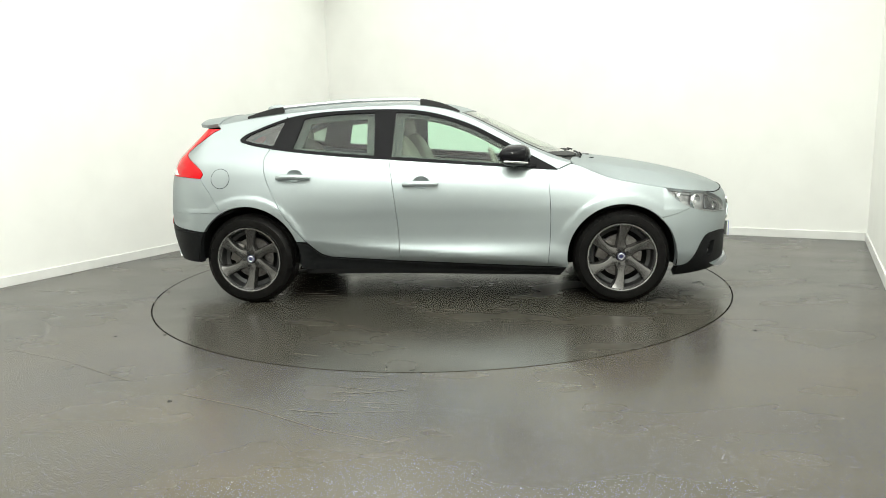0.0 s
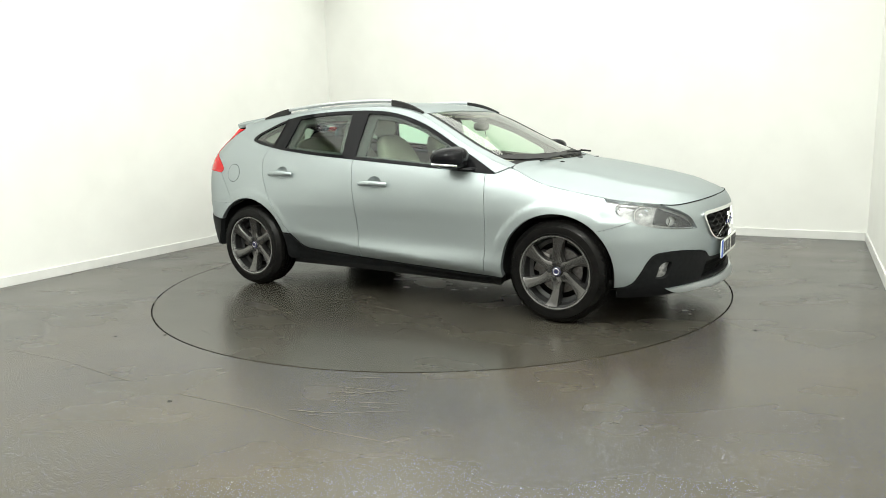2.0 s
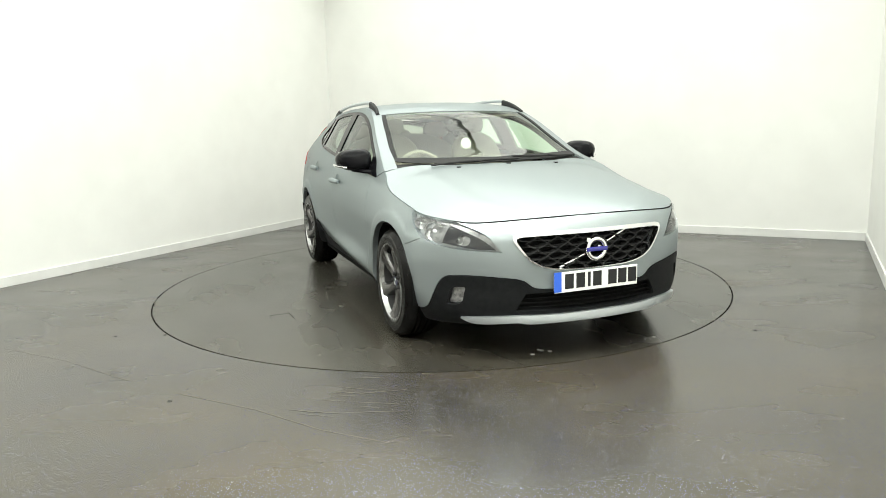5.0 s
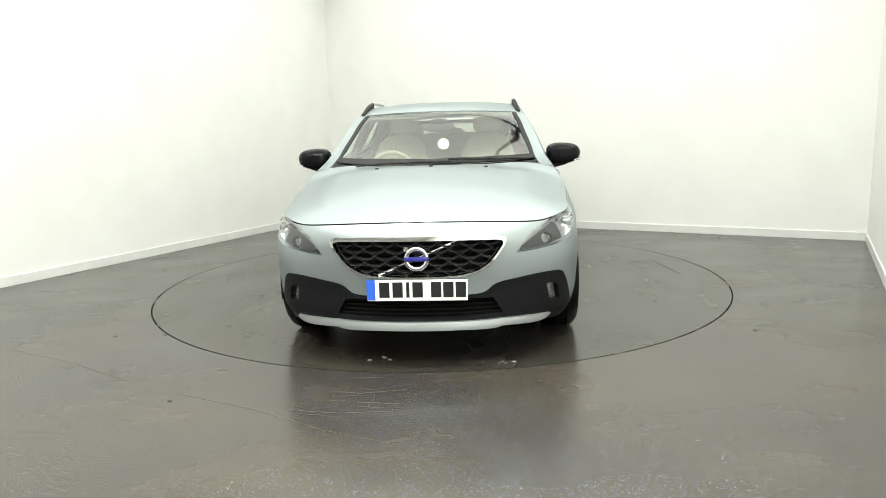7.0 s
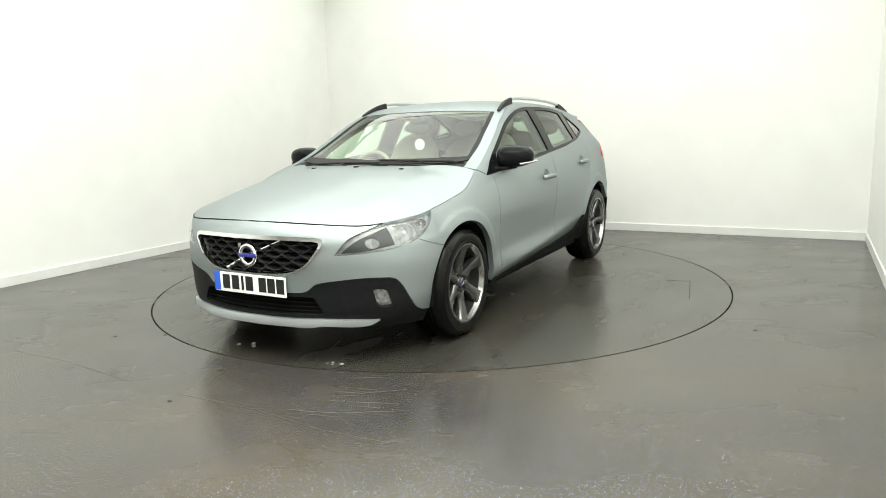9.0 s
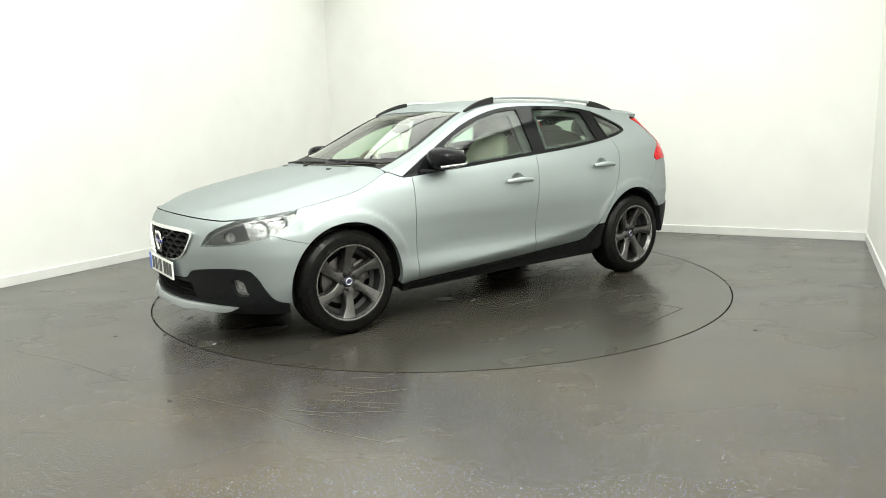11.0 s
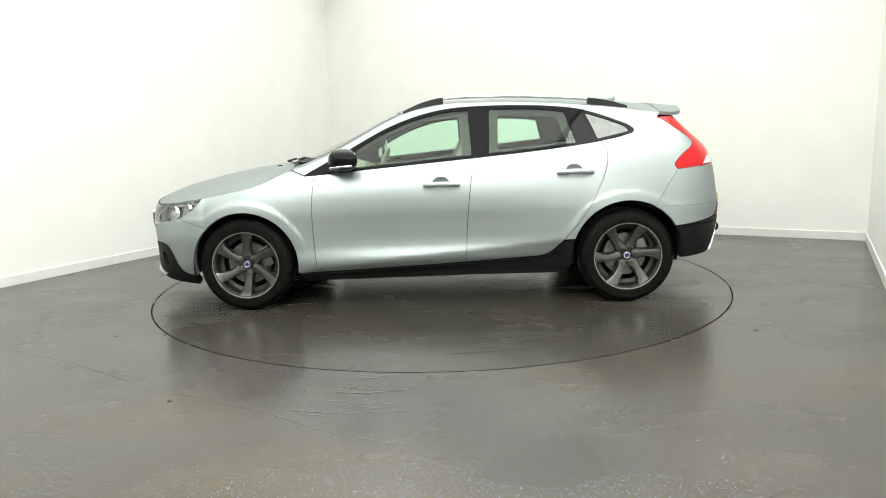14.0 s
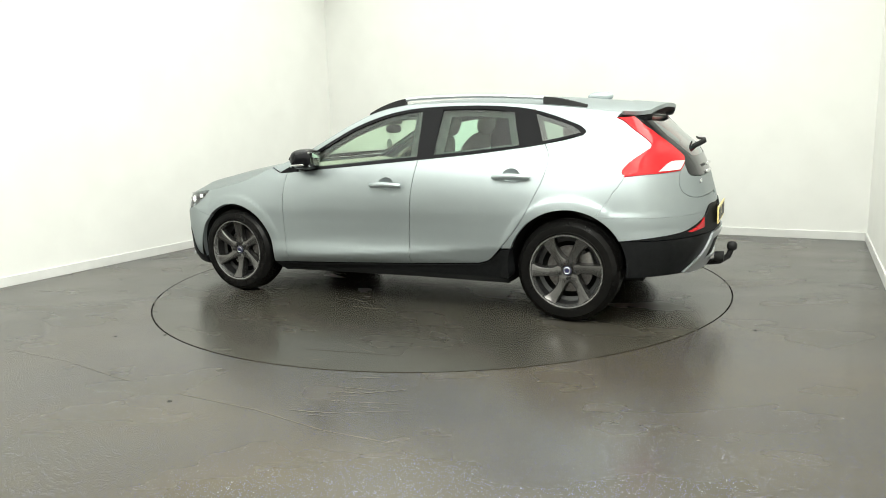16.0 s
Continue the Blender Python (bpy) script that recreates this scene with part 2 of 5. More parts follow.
def build_room():
    # floor with a round opening for the turntable
    bm = bmesh.new()
    n = 128
    ring = [bm.verts.new((DISC_R * math.cos(2 * math.pi * k / n), DISC_R * math.sin(2 * math.pi * k / n), 0)) for k in range(n)]
    low = [bm.verts.new((v.co.x, v.co.y, -0.03)) for v in ring]
    inv = ROOM.inverted()
    outer = []
    for v in ring:
        d = inv @ v.co
        k = min((A1 if d.x > 0 else -A0) / max(abs(d.x), 1e-6), (B1 if d.y > 0 else -B0) / max(abs(d.y), 1e-6))
        outer.append(bm.verts.new(ROOM @ Vector((d.x * k, d.y * k, 0))))
    for k in range(n):
        j = (k + 1) % n
        bm.faces.new((ring[k], outer[k], outer[j], ring[j]))
        bm.faces.new((ring[k], ring[j], low[j], low[k]))
    for cx, cy in ((A0, B0), (A0, B1), (A1, B0), (A1, B1)):
        c = ROOM @ Vector((cx, cy, 0))
        near = sorted(outer, key=lambda v: (v.co - c).length)[:2]
        v = bm.verts.new(c)
        bm.faces.new((near[0], near[1], v))
    bmesh.ops.recalc_face_normals(bm, faces=bm.faces)
    if sum(f.normal.z for f in bm.faces) < 0:
        bmesh.ops.reverse_faces(bm, faces=bm.faces)
    floor = thing("floor", bm, FLOOR, "glossy dark grey resin floor with pale flakes and scuffs", "floor", "structure", smooth=False)
    pit = bmesh.new()
    bmesh.ops.create_circle(pit, cap_ends=True, segments=96, radius=DISC_R + 0.05, matrix=pose(0, 0, -0.03))
    thing("turntable_pit", pit, GAP, "black gap under the round turntable plate", "floor", "structure", smooth=False)
    room_box("wall_west", A0 - 0.2, A0, B0, B1 + 0.2, 0, CEILING, WALL, "plain white painted studio wall", "wall")
    room_box("wall_north", A0, A1, B1, B1 + 0.2, 0, CEILING, WALL, "plain white painted studio wall", "wall")
    room_box("wall_east", A1, A1 + 0.2, B0, B1 + 0.2, 0, CEILING, WALL, "plain white painted studio wall", "wall")
    room_box("wall_south", A0 - 0.2, A1 + 0.2, B0 - 0.2, B0, 0, CEILING, WALL, "plain white painted studio wall", "wall")
    room_box("ceiling", A0 - 0.2, A1 + 0.2, B0 - 0.2, B1 + 0.2, CEILING, CEILING + 0.2, WALL, "plain white ceiling with flat lamps", "ceiling")
    h, d = 0.085, 0.014
    for nm, x0, x1, y0, y1 in (("baseboard_west", A0 - 0.001, A0 + d, B0, B1), ("baseboard_north", A0 + d, A1 - d, B1 - d, B1 + 0.001), ("baseboard_east", A1 - d, A1 + 0.001, B0, B1)):
        room_box(nm, x0, x1, y0, y1, -0.002, h, SKIRT, "low white skirting board along the wall", "skirting", 0.004)
    # scuffs, seams and spots that stay with the fixed floor
    rnd = random.Random(4)

    def streak(name, pts, w, label, mat=SCRATCH):
        bm = bmesh.new()
        pv = []
        for i, p in enumerate(pts):
            p = Vector((*p, 0.0015))
            q = Vector((*pts[min(i + 1, len(pts) - 1)], 0.0015)) - Vector((*pts[max(i - 1, 0)], 0.0015))
            s = Vector((-q.y, q.x, 0)).normalized() * w * (0.35 + 0.65 * math.sin(math.pi * (i + 0.3) / (len(pts) - 0.4)))
            pv.append((bm.verts.new(p + s), bm.verts.new(p - s)))
        for a, b in zip(pv, pv[1:]):
            bm.faces.new((a[0], a[1], b[1], b[0]))
        bmesh.ops.recalc_face_normals(bm, faces=bm.faces)
        if sum(f.normal.z for f in bm.faces) < 0:
            bmesh.ops.reverse_faces(bm, faces=bm.faces)
        return thing(name, bm, mat, label, "floor mark", "structure", smooth=False)

    worn = "thin pale scratch worn into the resin floor"
    streak("floor_seam", [(-2.683, -1.582), (-2.112, -1.888), (-1.714, -2.169), (-1.245, -2.452), (-0.867, -2.648), (-0.52, -2.891), (-0.226, -3.031)], 0.0016, "long brown scrape across the resin floor", SCRAPE)
    streak("floor_seam", [(1.647, -1.792), (1.949, -1.905), (2.243, -2.101)], 0.0014, "long brown scrape across the resin floor", SCRAPE)
    for pts, w in (([(-0.651, -2.425), (-0.396, -2.495), (-0.183, -2.461)], 0.003), ([(-0.518, -2.398), (-0.40, -2.437), (-0.291, -2.467)], 0.002), ([(-0.711, -2.66), (-0.60, -2.695), (-0.472, -2.72)], 0.003), ([(-0.476, -2.286), (-0.37, -2.288), (-0.276, -2.286)], 0.0025), ([(0.598, -2.357), (0.67, -2.347), (0.744, -2.329)], 0.002)):
        streak("floor_scratch", pts, w, worn)
    for i in range(7):
        x, y = rnd.uniform(-0.85, 0.0), rnd.uniform(-2.75, -2.38)
        ln, a = rnd.uniform(0.08, 0.3), rnd.uniform(-0.35, 0.05)
        streak("floor_scratch", [(x + ln * k / 4 * math.cos(a), y + ln * k / 4 * math.sin(a) + rnd.uniform(-0.003, 0.003)) for k in range(5)], rnd.uniform(0.001, 0.0018), worn)
    for x, y in ((-2.06, -1.42), (-1.75, -1.42), (1.85, -1.68), (-1.3, -2.52)):
        bm = bmesh.new()
        bmesh.ops.create_circle(bm, cap_ends=True, segments=9, radius=0.011)
        bmesh.ops.translate(bm, vec=(x, y, 0.0015), verts=bm.verts)
        thing("floor_spot", bm, GAP, "small dark spot on the resin floor", "floor mark", "structure", smooth=False)


build_room()


def ceiling_light(name, label, x, y, w, d, drop, watts, group=""):
    """A flat lamp or fill panel: metal frame, glowing diffuser, and the light it gives."""
    e = tagged(new(name), label, "lamp", group)
    e.matrix_basis = ROOM @ pose(x, y, CEILING - drop)
    bm = bmesh.new()
    for x0, x1, y0, y1 in ((-w - 0.02, w + 0.02, -d - 0.02, -d), (-w - 0.02, w + 0.02, d, d + 0.02), (-w - 0.02, -w, -d, d), (w, w + 0.02, -d, d)):
        cube(bm, x0, x1, y0, y1, -0.05, drop)
    part("frame", bm, FRAME_WHITE, e, smooth=False)
    part("diffuser", block(-w, w, -d, d, -0.03, -0.004), LAMP, e, "glowing white diffuser", smooth=False)
    lamp = bpy.data.lights.new("panel_light", "AREA")
    lamp.shape, lamp.size, lamp.size_y, lamp.energy, lamp.color = "RECTANGLE", 2 * w, 2 * d, watts, LAMP_COLOUR
    new("panel_light", lamp).matrix_basis = ROOM @ pose(x, y, CEILING - drop - 0.036)


# Added fill: a glowing panel in place of the plain white ceiling's bounce.
ceiling_light("ceiling_fill", "wide unseen fill panel added under the ceiling to brighten the room", -0.35, -2.27, 2.75, 3.9, 0.05, FILL_WATTS)
# Two unseen strips, added only to lift the back and side walls.
ceiling_light("wall_fill", "long unseen fill strip added to brighten the back wall", 0.0, 2.2, 3.0, 0.5, 0.05, WALL_FILL_WATTS * 0.75, "strips along the walls")
ceiling_light("wall_fill", "long unseen fill strip added to brighten the side wall and floor", 2.78, -2.3, 0.3, 3.9, 0.05, WALL_FILL_WATTS * 1.5, "strips along the walls")
TO_ROOM = ROOM.inverted()
for i in range(5):
    for j in range(3):
        spot = TO_ROOM @ Vector((-1.95 + 1.0 * i, -3.15 - 1.5 * j, 0))
        if abs(spot.x) < 2.9:
            ceiling_light("ceiling_light", "small flat white ceiling lamp, lit", spot.x, spot.y, 0.13, 0.06, 0.09, LAMP_WATTS, "lamps of the ceiling")


# ---- the turntable ----
def build_turntable():
    e = tagged(new("turntable"), "round revolving floor plate of dark resin, scuffed", "turntable")
    bm = bmesh.new()
    bmesh.ops.create_circle(bm, cap_ends=True, segments=160, radius=DISC_R - 0.011)
    g = bmesh.ops.extrude_face_region(bm, geom=list(bm.faces))
    bmesh.ops.translate(bm, vec=(0, 0, -0.025), verts=[v for v in g["geom"] if isinstance(v, bmesh.types.BMVert)])
    bmesh.ops.recalc_face_normals(bm, faces=bm.faces)
    part("plate", bm, DISC, e, smooth=False)
    rnd = random.Random(9)

    def hatch(cx, cy, w, d, turn):
        bm = bmesh.new()
        for x0, x1, y0, y1 in ((-w, w * 0.2, -d, -d + 0.0012), (-w, w, d - 0.004, d), (-w, -w + 0.003, -d + 0.003, d - 0.004)):
            cube(bm, x0, x1, y0, y1, 0.0, 0.0012)
        part("hatch_joint", bm, JOINT, e, "dark joint of a small floor hatch", smooth=False).matrix_basis = pose(cx, cy, 0, 0, 0, turn)

    hatch(*HATCH)
    hatch(0.62, -1.40, 0.08, 0.07, 3)
    for i in range(26):
        a, r = rnd.uniform(0, 6.28), rnd.uniform(0.9, 2.1)
        x, y, t, ln = r * math.cos(a), r * math.sin(a), rnd.uniform(-0.5, 0.5), rnd.uniform(0.03, 0.28)
        bm = bmesh.new()
        cube(bm, -ln / 2, ln / 2, -0.0012, 0.0012, 0.0, 0.0006)
        part("scuff", bm, SCRATCH, e, smooth=False).matrix_basis = pose(x, y, 0, 0, 0, math.degrees(t))
    for i in range(9):
        bm = bmesh.new()
        bmesh.ops.create_circle(bm, cap_ends=True, segments=7, radius=rnd.uniform(0.006, 0.013))
        bmesh.ops.translate(bm, vec=(0, 0, 0.0015), verts=bm.verts)
        part("pale_chip", bm, CHIP, e, "pale dry splash", smooth=False).matrix_basis = pose(rnd.uniform(1.95, 2.1), rnd.choice((-0.17, 0.45)) + rnd.uniform(-0.09, 0.09), 0)
    return e


HATCH = (-0.33, 1.80, 0.29, 0.115, 8.7)
turntable = build_turntable()


# ---- the car's surfaces ----
def smooth_table(keys, rows, q):
    """Smooth curve through rows (n keys first) at q."""
    keys, rows, q = np.asarray(keys, float), np.asarray(rows, float), np.asarray(q, float)
    d = np.diff(rows, axis=0) / np.diff(keys).reshape(-1, *[1] * (rows.ndim - 1))
    m = np.empty_like(rows)
    m[0], m[-1] = d[0], d[-1]
    h = np.diff(keys).reshape(-1, *[1] * (rows.ndim - 1))
    m[1:-1] = (d[:-1] * h[1:] + d[1:] * h[:-1]) / (h[1:] + h[:-1])
    i = np.clip(np.searchsorted(keys, q) - 1, 0, len(keys) - 2)
    w = keys[i + 1] - keys[i]
    t = (np.clip(q, keys[0], keys[-1]) - keys[i]) / w
    a, b, ma, mb = rows[i], rows[i + 1], m[i], m[i + 1]
    if rows.ndim > 1:
        t, w = t[..., None], w[..., None]
    return (2 * t**3 - 3 * t**2 + 1) * a + (t**3 - 2 * t**2 + t) * w * ma + (3 * t**2 - 2 * t**3) * b + (t**3 - t**2) * w * mb


# half width of the body at stations along it, for rising heights
STATIONS = [-1.6, -1.3, -0.9, -0.4, 0.1, 0.5, 0.9, 1.3, 1.6]
WIDTHS = {
    0.16: [0.79, 0.80, 0.815, 0.82, 0.82, 0.82, 0.815, 0.80, 0.77],
    0.26: [0.848, 0.860, 0.868, 0.870, 0.870, 0.870, 0.868, 0.863, 0.835],
    0.33: [0.862, 0.878, 0.887, 0.891, 0.891, 0.890, 0.885, 0.880, 0.855],
    0.44: [0.868, 0.888, 0.877, 0.867, 0.867, 0.870, 0.880, 0.889, 0.862],
    0.58: [0.868, 0.892, 0.881, 0.871, 0.871, 0.874, 0.883, 0.892, 0.862],
    0.70: [0.864, 0.889, 0.886, 0.882, 0.882, 0.883, 0.886, 0.886, 0.850],
    0.80: [0.852, 0.872, 0.878, 0.880, 0.880, 0.878, 0.872, 0.858, 0.812],
    0.88: [0.836, 0.852, 0.862, 0.866, 0.866, 0.860, 0.846, 0.820, 0.760],
    0.96: [0.815, 0.830, 0.838, 0.842, 0.840, 0.830, 0.800, 0.765, 0.700],
    1.04: [0.786, 0.796, 0.805, 0.804, 0.798, 0.780, 0.735, 0.700, 0.640],
    1.12: [0.732, 0.742, 0.764, 0.764, 0.757, 0.735, 0.680, 0.640, 0.580],
    1.20: [0.664, 0.684, 0.721, 0.722, 0.714, 0.690, 0.628, 0.580, 0.520],
    1.30: [0.585, 0.624, 0.664, 0.666, 0.657, 0.632, 0.565, 0.510, 0.450],
    1.42: [0.490, 0.550, 0.592, 0.595, 0.586, 0.560, 0.490, 0.430, 0.370],
}
LEVELS = sorted(WIDTHS)
WIDTH_ROWS = np.array([WIDTHS[z] for z in LEVELS])
NOSE_Z = [0.16, 0.22, 0.28, 0.40, 0.50, 0.60, 0.68, 0.73, 0.765, 0.80, 0.90, 1.40]
NOSE_X = [2.13, 2.165, 2.175, 2.175, 2.183, 2.188, 2.182, 2.16, 2.13, 2.085, 1.90, 1.70]
TAIL_Z = [0.16, 0.28, 0.40, 0.52, 0.60, 0.70, 0.80, 0.92, 1.00, 1.06, 1.15, 1.25, 1.32, 1.42]
TAIL_X = [-1.98, -2.07, -2.12, -2.145, -2.145, -2.125, -2.095, -2.055, -2.02, -1.985, -1.89, -1.785, -1.71, -1.65]
TAIL_NZ, TAIL_N = [0.16, 0.6, 0.8, 0.95, 1.42], [2.1, 2.1, 2.5, 2.9, 2.9]
NOSE_N, END = 2.12, 1.6


def side_width(x, z):
    cols = smooth_table(LEVELS, WIDTH_ROWS, np.atleast_1d(z))
    x = np.atleast_1d(np.asarray(x, float))
    x, z = np.clip(x, -END, END) + 0 * cols[:, 0], np.atleast_1d(z) + 0 * x
    y = np.array([float(smooth_table(STATIONS, c, np.array([v]))[0]) for c, v in zip(cols, x)])
    # a crease low on the doors, under which the sheet turns in
    crease = 0.302 + (0.82 - x) * 0.087
    fade = np.clip((x + 0.98) / 0.12, 0, 1) * np.clip((0.99 - x) / 0.12, 0, 1)
    d = np.clip(crease - z, -0.1, 0.11)
    y = y - fade * 0.62 * 0.006 * np.log1p(np.exp(d / 0.006))
    # the arches stand a little proud, with a soft crease round each
    for cx, cz, r in ((1.3235, 0.328, 0.367), (-1.3235, 0.333, 0.382)):
        away = np.hypot(x - cx, z - cz) - r
        high = np.clip((z - cz - 0.05) / 0.15, 0, 1)
        y = y + 0.008 * high / (1 + np.exp(np.clip((away - 0.068) / 0.006, -40, 40)))
    return y


def end_shape(z, front):
    if front:
        return smooth_table(NOSE_Z, NOSE_X, z), np.full_like(z, NOSE_N)
    return smooth_table(TAIL_Z, TAIL_X, z), np.interp(z, TAIL_NZ, TAIL_N)


def wall_at(s, z):
    """The body's outer wall. s is x along the side; past 1.6 it runs round the nose (2.6 is its middle), past -1.6 round the tail."""
    s, z = np.asarray(s, float), np.asarray(z, float)
    flip = np.where(np.abs(s) > 2.6, -1.0, 1.0)
    s = np.where(np.abs(s) > 2.6, np.sign(s) * (5.2 - np.abs(s)), s)
    y = side_width(s, z)
    xf, nf = end_shape(z, True)
    xr, nr = end_shape(z, False)
    k = np.clip(np.abs(s) - END, 0, 1) * math.pi / 2
    far, n = np.where(s > 0, xf, xr), np.where(s > 0, nf, nr)
    x = np.where(np.abs(s) <= END, s, np.sign(s) * END + (far - np.sign(s) * END) * np.sin(k) ** (2 / n))
    y = y * np.cos(k) ** (2 / n) * flip
    return np.stack([x, y, z], axis=-1)


def nose(y, z):
    """Wall coordinates of a point of the nose at half-breadth y."""
    w = side_width(END, z)[0]
    return (END + math.acos(min(1, y / w) ** (NOSE_N / 2)) * 2 / math.pi, z)


def tail(y, z):
    w = side_width(-END, z)[0]
    n = float(np.interp(z, TAIL_NZ, TAIL_N))
    return (-END - math.acos(min(1, y / w) ** (n / 2)) * 2 / math.pi, z)


def along(x, z):
    """Wall coordinates of a point at x."""
    if abs(x) <= END:
        return (x, z)
    far, n = end_shape(np.array([z]), x > 0)
    f = min(1.0, (x - math.copysign(END, x)) / (far[0] - math.copysign(END, x)))
    return (math.copysign(END + math.asin(f ** (n[0] / 2)) * 2 / math.pi, x), z)


# the edge between wall and top, and the middle line of the top
EDGE_X = [-1.8, -1.6, -1.3, -0.9, -0.4, 0.0, 0.15, 0.3, 0.45, 0.58, 0.75, 0.88, 0.97, 1.05, 1.12, 1.22, 1.4, 1.63, 1.85, 2.0, 2.06, 2.13]
EDGE_Z = [1.275, 1.298, 1.340, 1.380, 1.402, 1.385, 1.352, 1.292, 1.215, 1.144, 1.058, 1.004, 0.975, 0.948, 0.915, 0.876, 0.834, 0.792, 0.764, 0.745, 0.752, 0.765]
TOP_X = [-1.84, -1.5, -1.21, -0.78, -0.41, -0.05, 0.151, 0.321, 0.517, 0.69, 0.864, 1.00, 1.09, 1.21, 1.48, 1.81, 2.0, 2.06, 2.135]
TOP_Z = [1.350, 1.388, 1.418, 1.438, 1.441, 1.429, 1.402, 1.345, 1.253, 1.170, 1.090, 1.032, 1.004, 0.990, 0.950, 0.880, 0.826, 0.803, 0.766]


def edge_z(x):
    return smooth_table(EDGE_X, EDGE_Z, x)


def edge_y(x):
    x = np.atleast_1d(np.asarray(x, float))
    z = edge_z(x)
    w = side_width(np.clip(x, -END, END), z)
    f = np.clip((x - END) / (2.1325 - END), 0, 1)
    return w * np.sqrt(np.clip(1 - f**NOSE_N, 0, 1)) ** (2 / NOSE_N * 1.0)


def top_x(s):
    return np.where(s <= END, s, END + (2.1325 - END) * np.sin(np.clip(s - END, 0, 1) * math.pi / 2) ** (2 / NOSE_N))


def top_at(s, v):
    """The car's upper side: s runs as on the wall, v from -1 to 1 across."""
    s, v = np.asarray(s, float), np.asarray(v, float)
    x = top_x(s)
    w = side_width(np.clip(x, -END, END), edge_z(x))
    y = w * np.cos(np.clip(s - END, 0, 1) * math.pi / 2) ** (2 / NOSE_N)
    zc, ze = smooth_table(TOP_X, TOP_Z, x), edge_z(x)
    power = np.interp(x, [0.1, 0.5, 0.95, 1.2, 2.0], [2.6, 2.2, 2.3, 2.7, 2.2])
    z = zc - (zc - ze) * np.abs(v) ** power
    hood = np.clip((x - 1.05) / 0.2, 0, 1) * np.clip((2.12 - x) / 0.25, 0, 1)
    z = z + hood * 0.010 * np.exp(-(((np.abs(v) - 0.70) / 0.10) ** 2))
    return np.stack([x, v * y, z], axis=-1)


def top_s(x):
    return x if x <= END else END + math.asin(min(1, (x - END) / (2.1325 - END)) ** (NOSE_N / 2)) * 2 / math.pi


def top_pt(x, y):
    return (top_s(x), y / edge_y(x)[0])


def curve(pts, step=0.02):
    """Points along a smooth line through pts."""
    p = np.array(pts, float)
    if len(p) == 2:
        n = max(1, int(np.linalg.norm(p[1] - p[0]) / step))
        return [tuple(p[0] + (p[1] - p[0]) * k / n) for k in range(n)]
    d = np.r_[0, np.cumsum(np.linalg.norm(np.diff(p, axis=0), axis=1) ** 0.7)]
    n = max(4, int(np.sum(np.linalg.norm(np.diff(p, axis=0), axis=1)) / step))
    return [tuple(v) for v in smooth_table(d, p, np.linspace(0, d[-1], n, endpoint=False))]


def arc(cx, cz, r, a0, a1, step=0.02):
    n = max(3, int(abs(radians(a1 - a0)) * r / step))
    return [(cx + r * math.cos(radians(a0 + (a1 - a0) * k / n)), cz + r * math.sin(radians(a0 + (a1 - a0) * k / n))) for k in range(n + 1)]


def both(half, mid):
    """A loop over both halves: half runs from the middle line out and back to it; mid is the middle's s (or 0 for the top)."""
    if mid == 0:
        return list(half) + [(s, -v) for s, v in half[::-1]]
    return list(half) + [(2 * mid - s, z) for s, z in half[::-1]]


def inside(loop, pts):
    x, y = pts[:, 0], pts[:, 1]
    c = np.zeros(len(pts), bool)
    q = np.array(loop)
    for a, b in zip(q, np.roll(q, -1, axis=0)):
        hit = ((a[1] > y) != (b[1] > y)) & (x < (b[0] - a[0]) * (y - a[1]) / (b[1] - a[1] + 1e-12) + a[0])
        c ^= hit
    return c


def tidy(loop, step):
    """An even walk round the loop that keeps its corners."""
    out = []
    q = [np.array(p) for p in loop]
    q = [p for i, p in enumerate(q) if np.linalg.norm(p - q[i - 1]) > 1e-5]
    for i, p in enumerate(q):
        if out and np.linalg.norm(p - out[-1]) < step * 0.3:
            a, b = p - q[i - 1], q[(i + 1) % len(q)] - p
            if a @ b > 0.8 * np.linalg.norm(a) * np.linalg.norm(b):
                continue
        r = q[(i + 1) % len(q)] - p
        n = max(1, int(np.linalg.norm(r) / step))
        out += [p + r * k / n for k in range(n)]
    return np.array(out)


def shrink(loop, gap):
    a = np.roll(loop, 1, axis=0)
    b = np.roll(loop, -1, axis=0)
    t = (b - loop) / (np.linalg.norm(b - loop, axis=1)[:, None] + 1e-9) + (loop - a) / (np.linalg.norm(loop - a, axis=1)[:, None] + 1e-9)
    t /= np.linalg.norm(t, axis=1)[:, None] + 1e-9
    area = 0.5 * np.sum(loop[:, 0] * b[:, 1] - b[:, 0] * loop[:, 1])
    return loop + np.c_[-t[:, 1], t[:, 0]] * gap * (1 if area > 0 else -1)


from mathutils.geometry import delaunay_2d_cdt


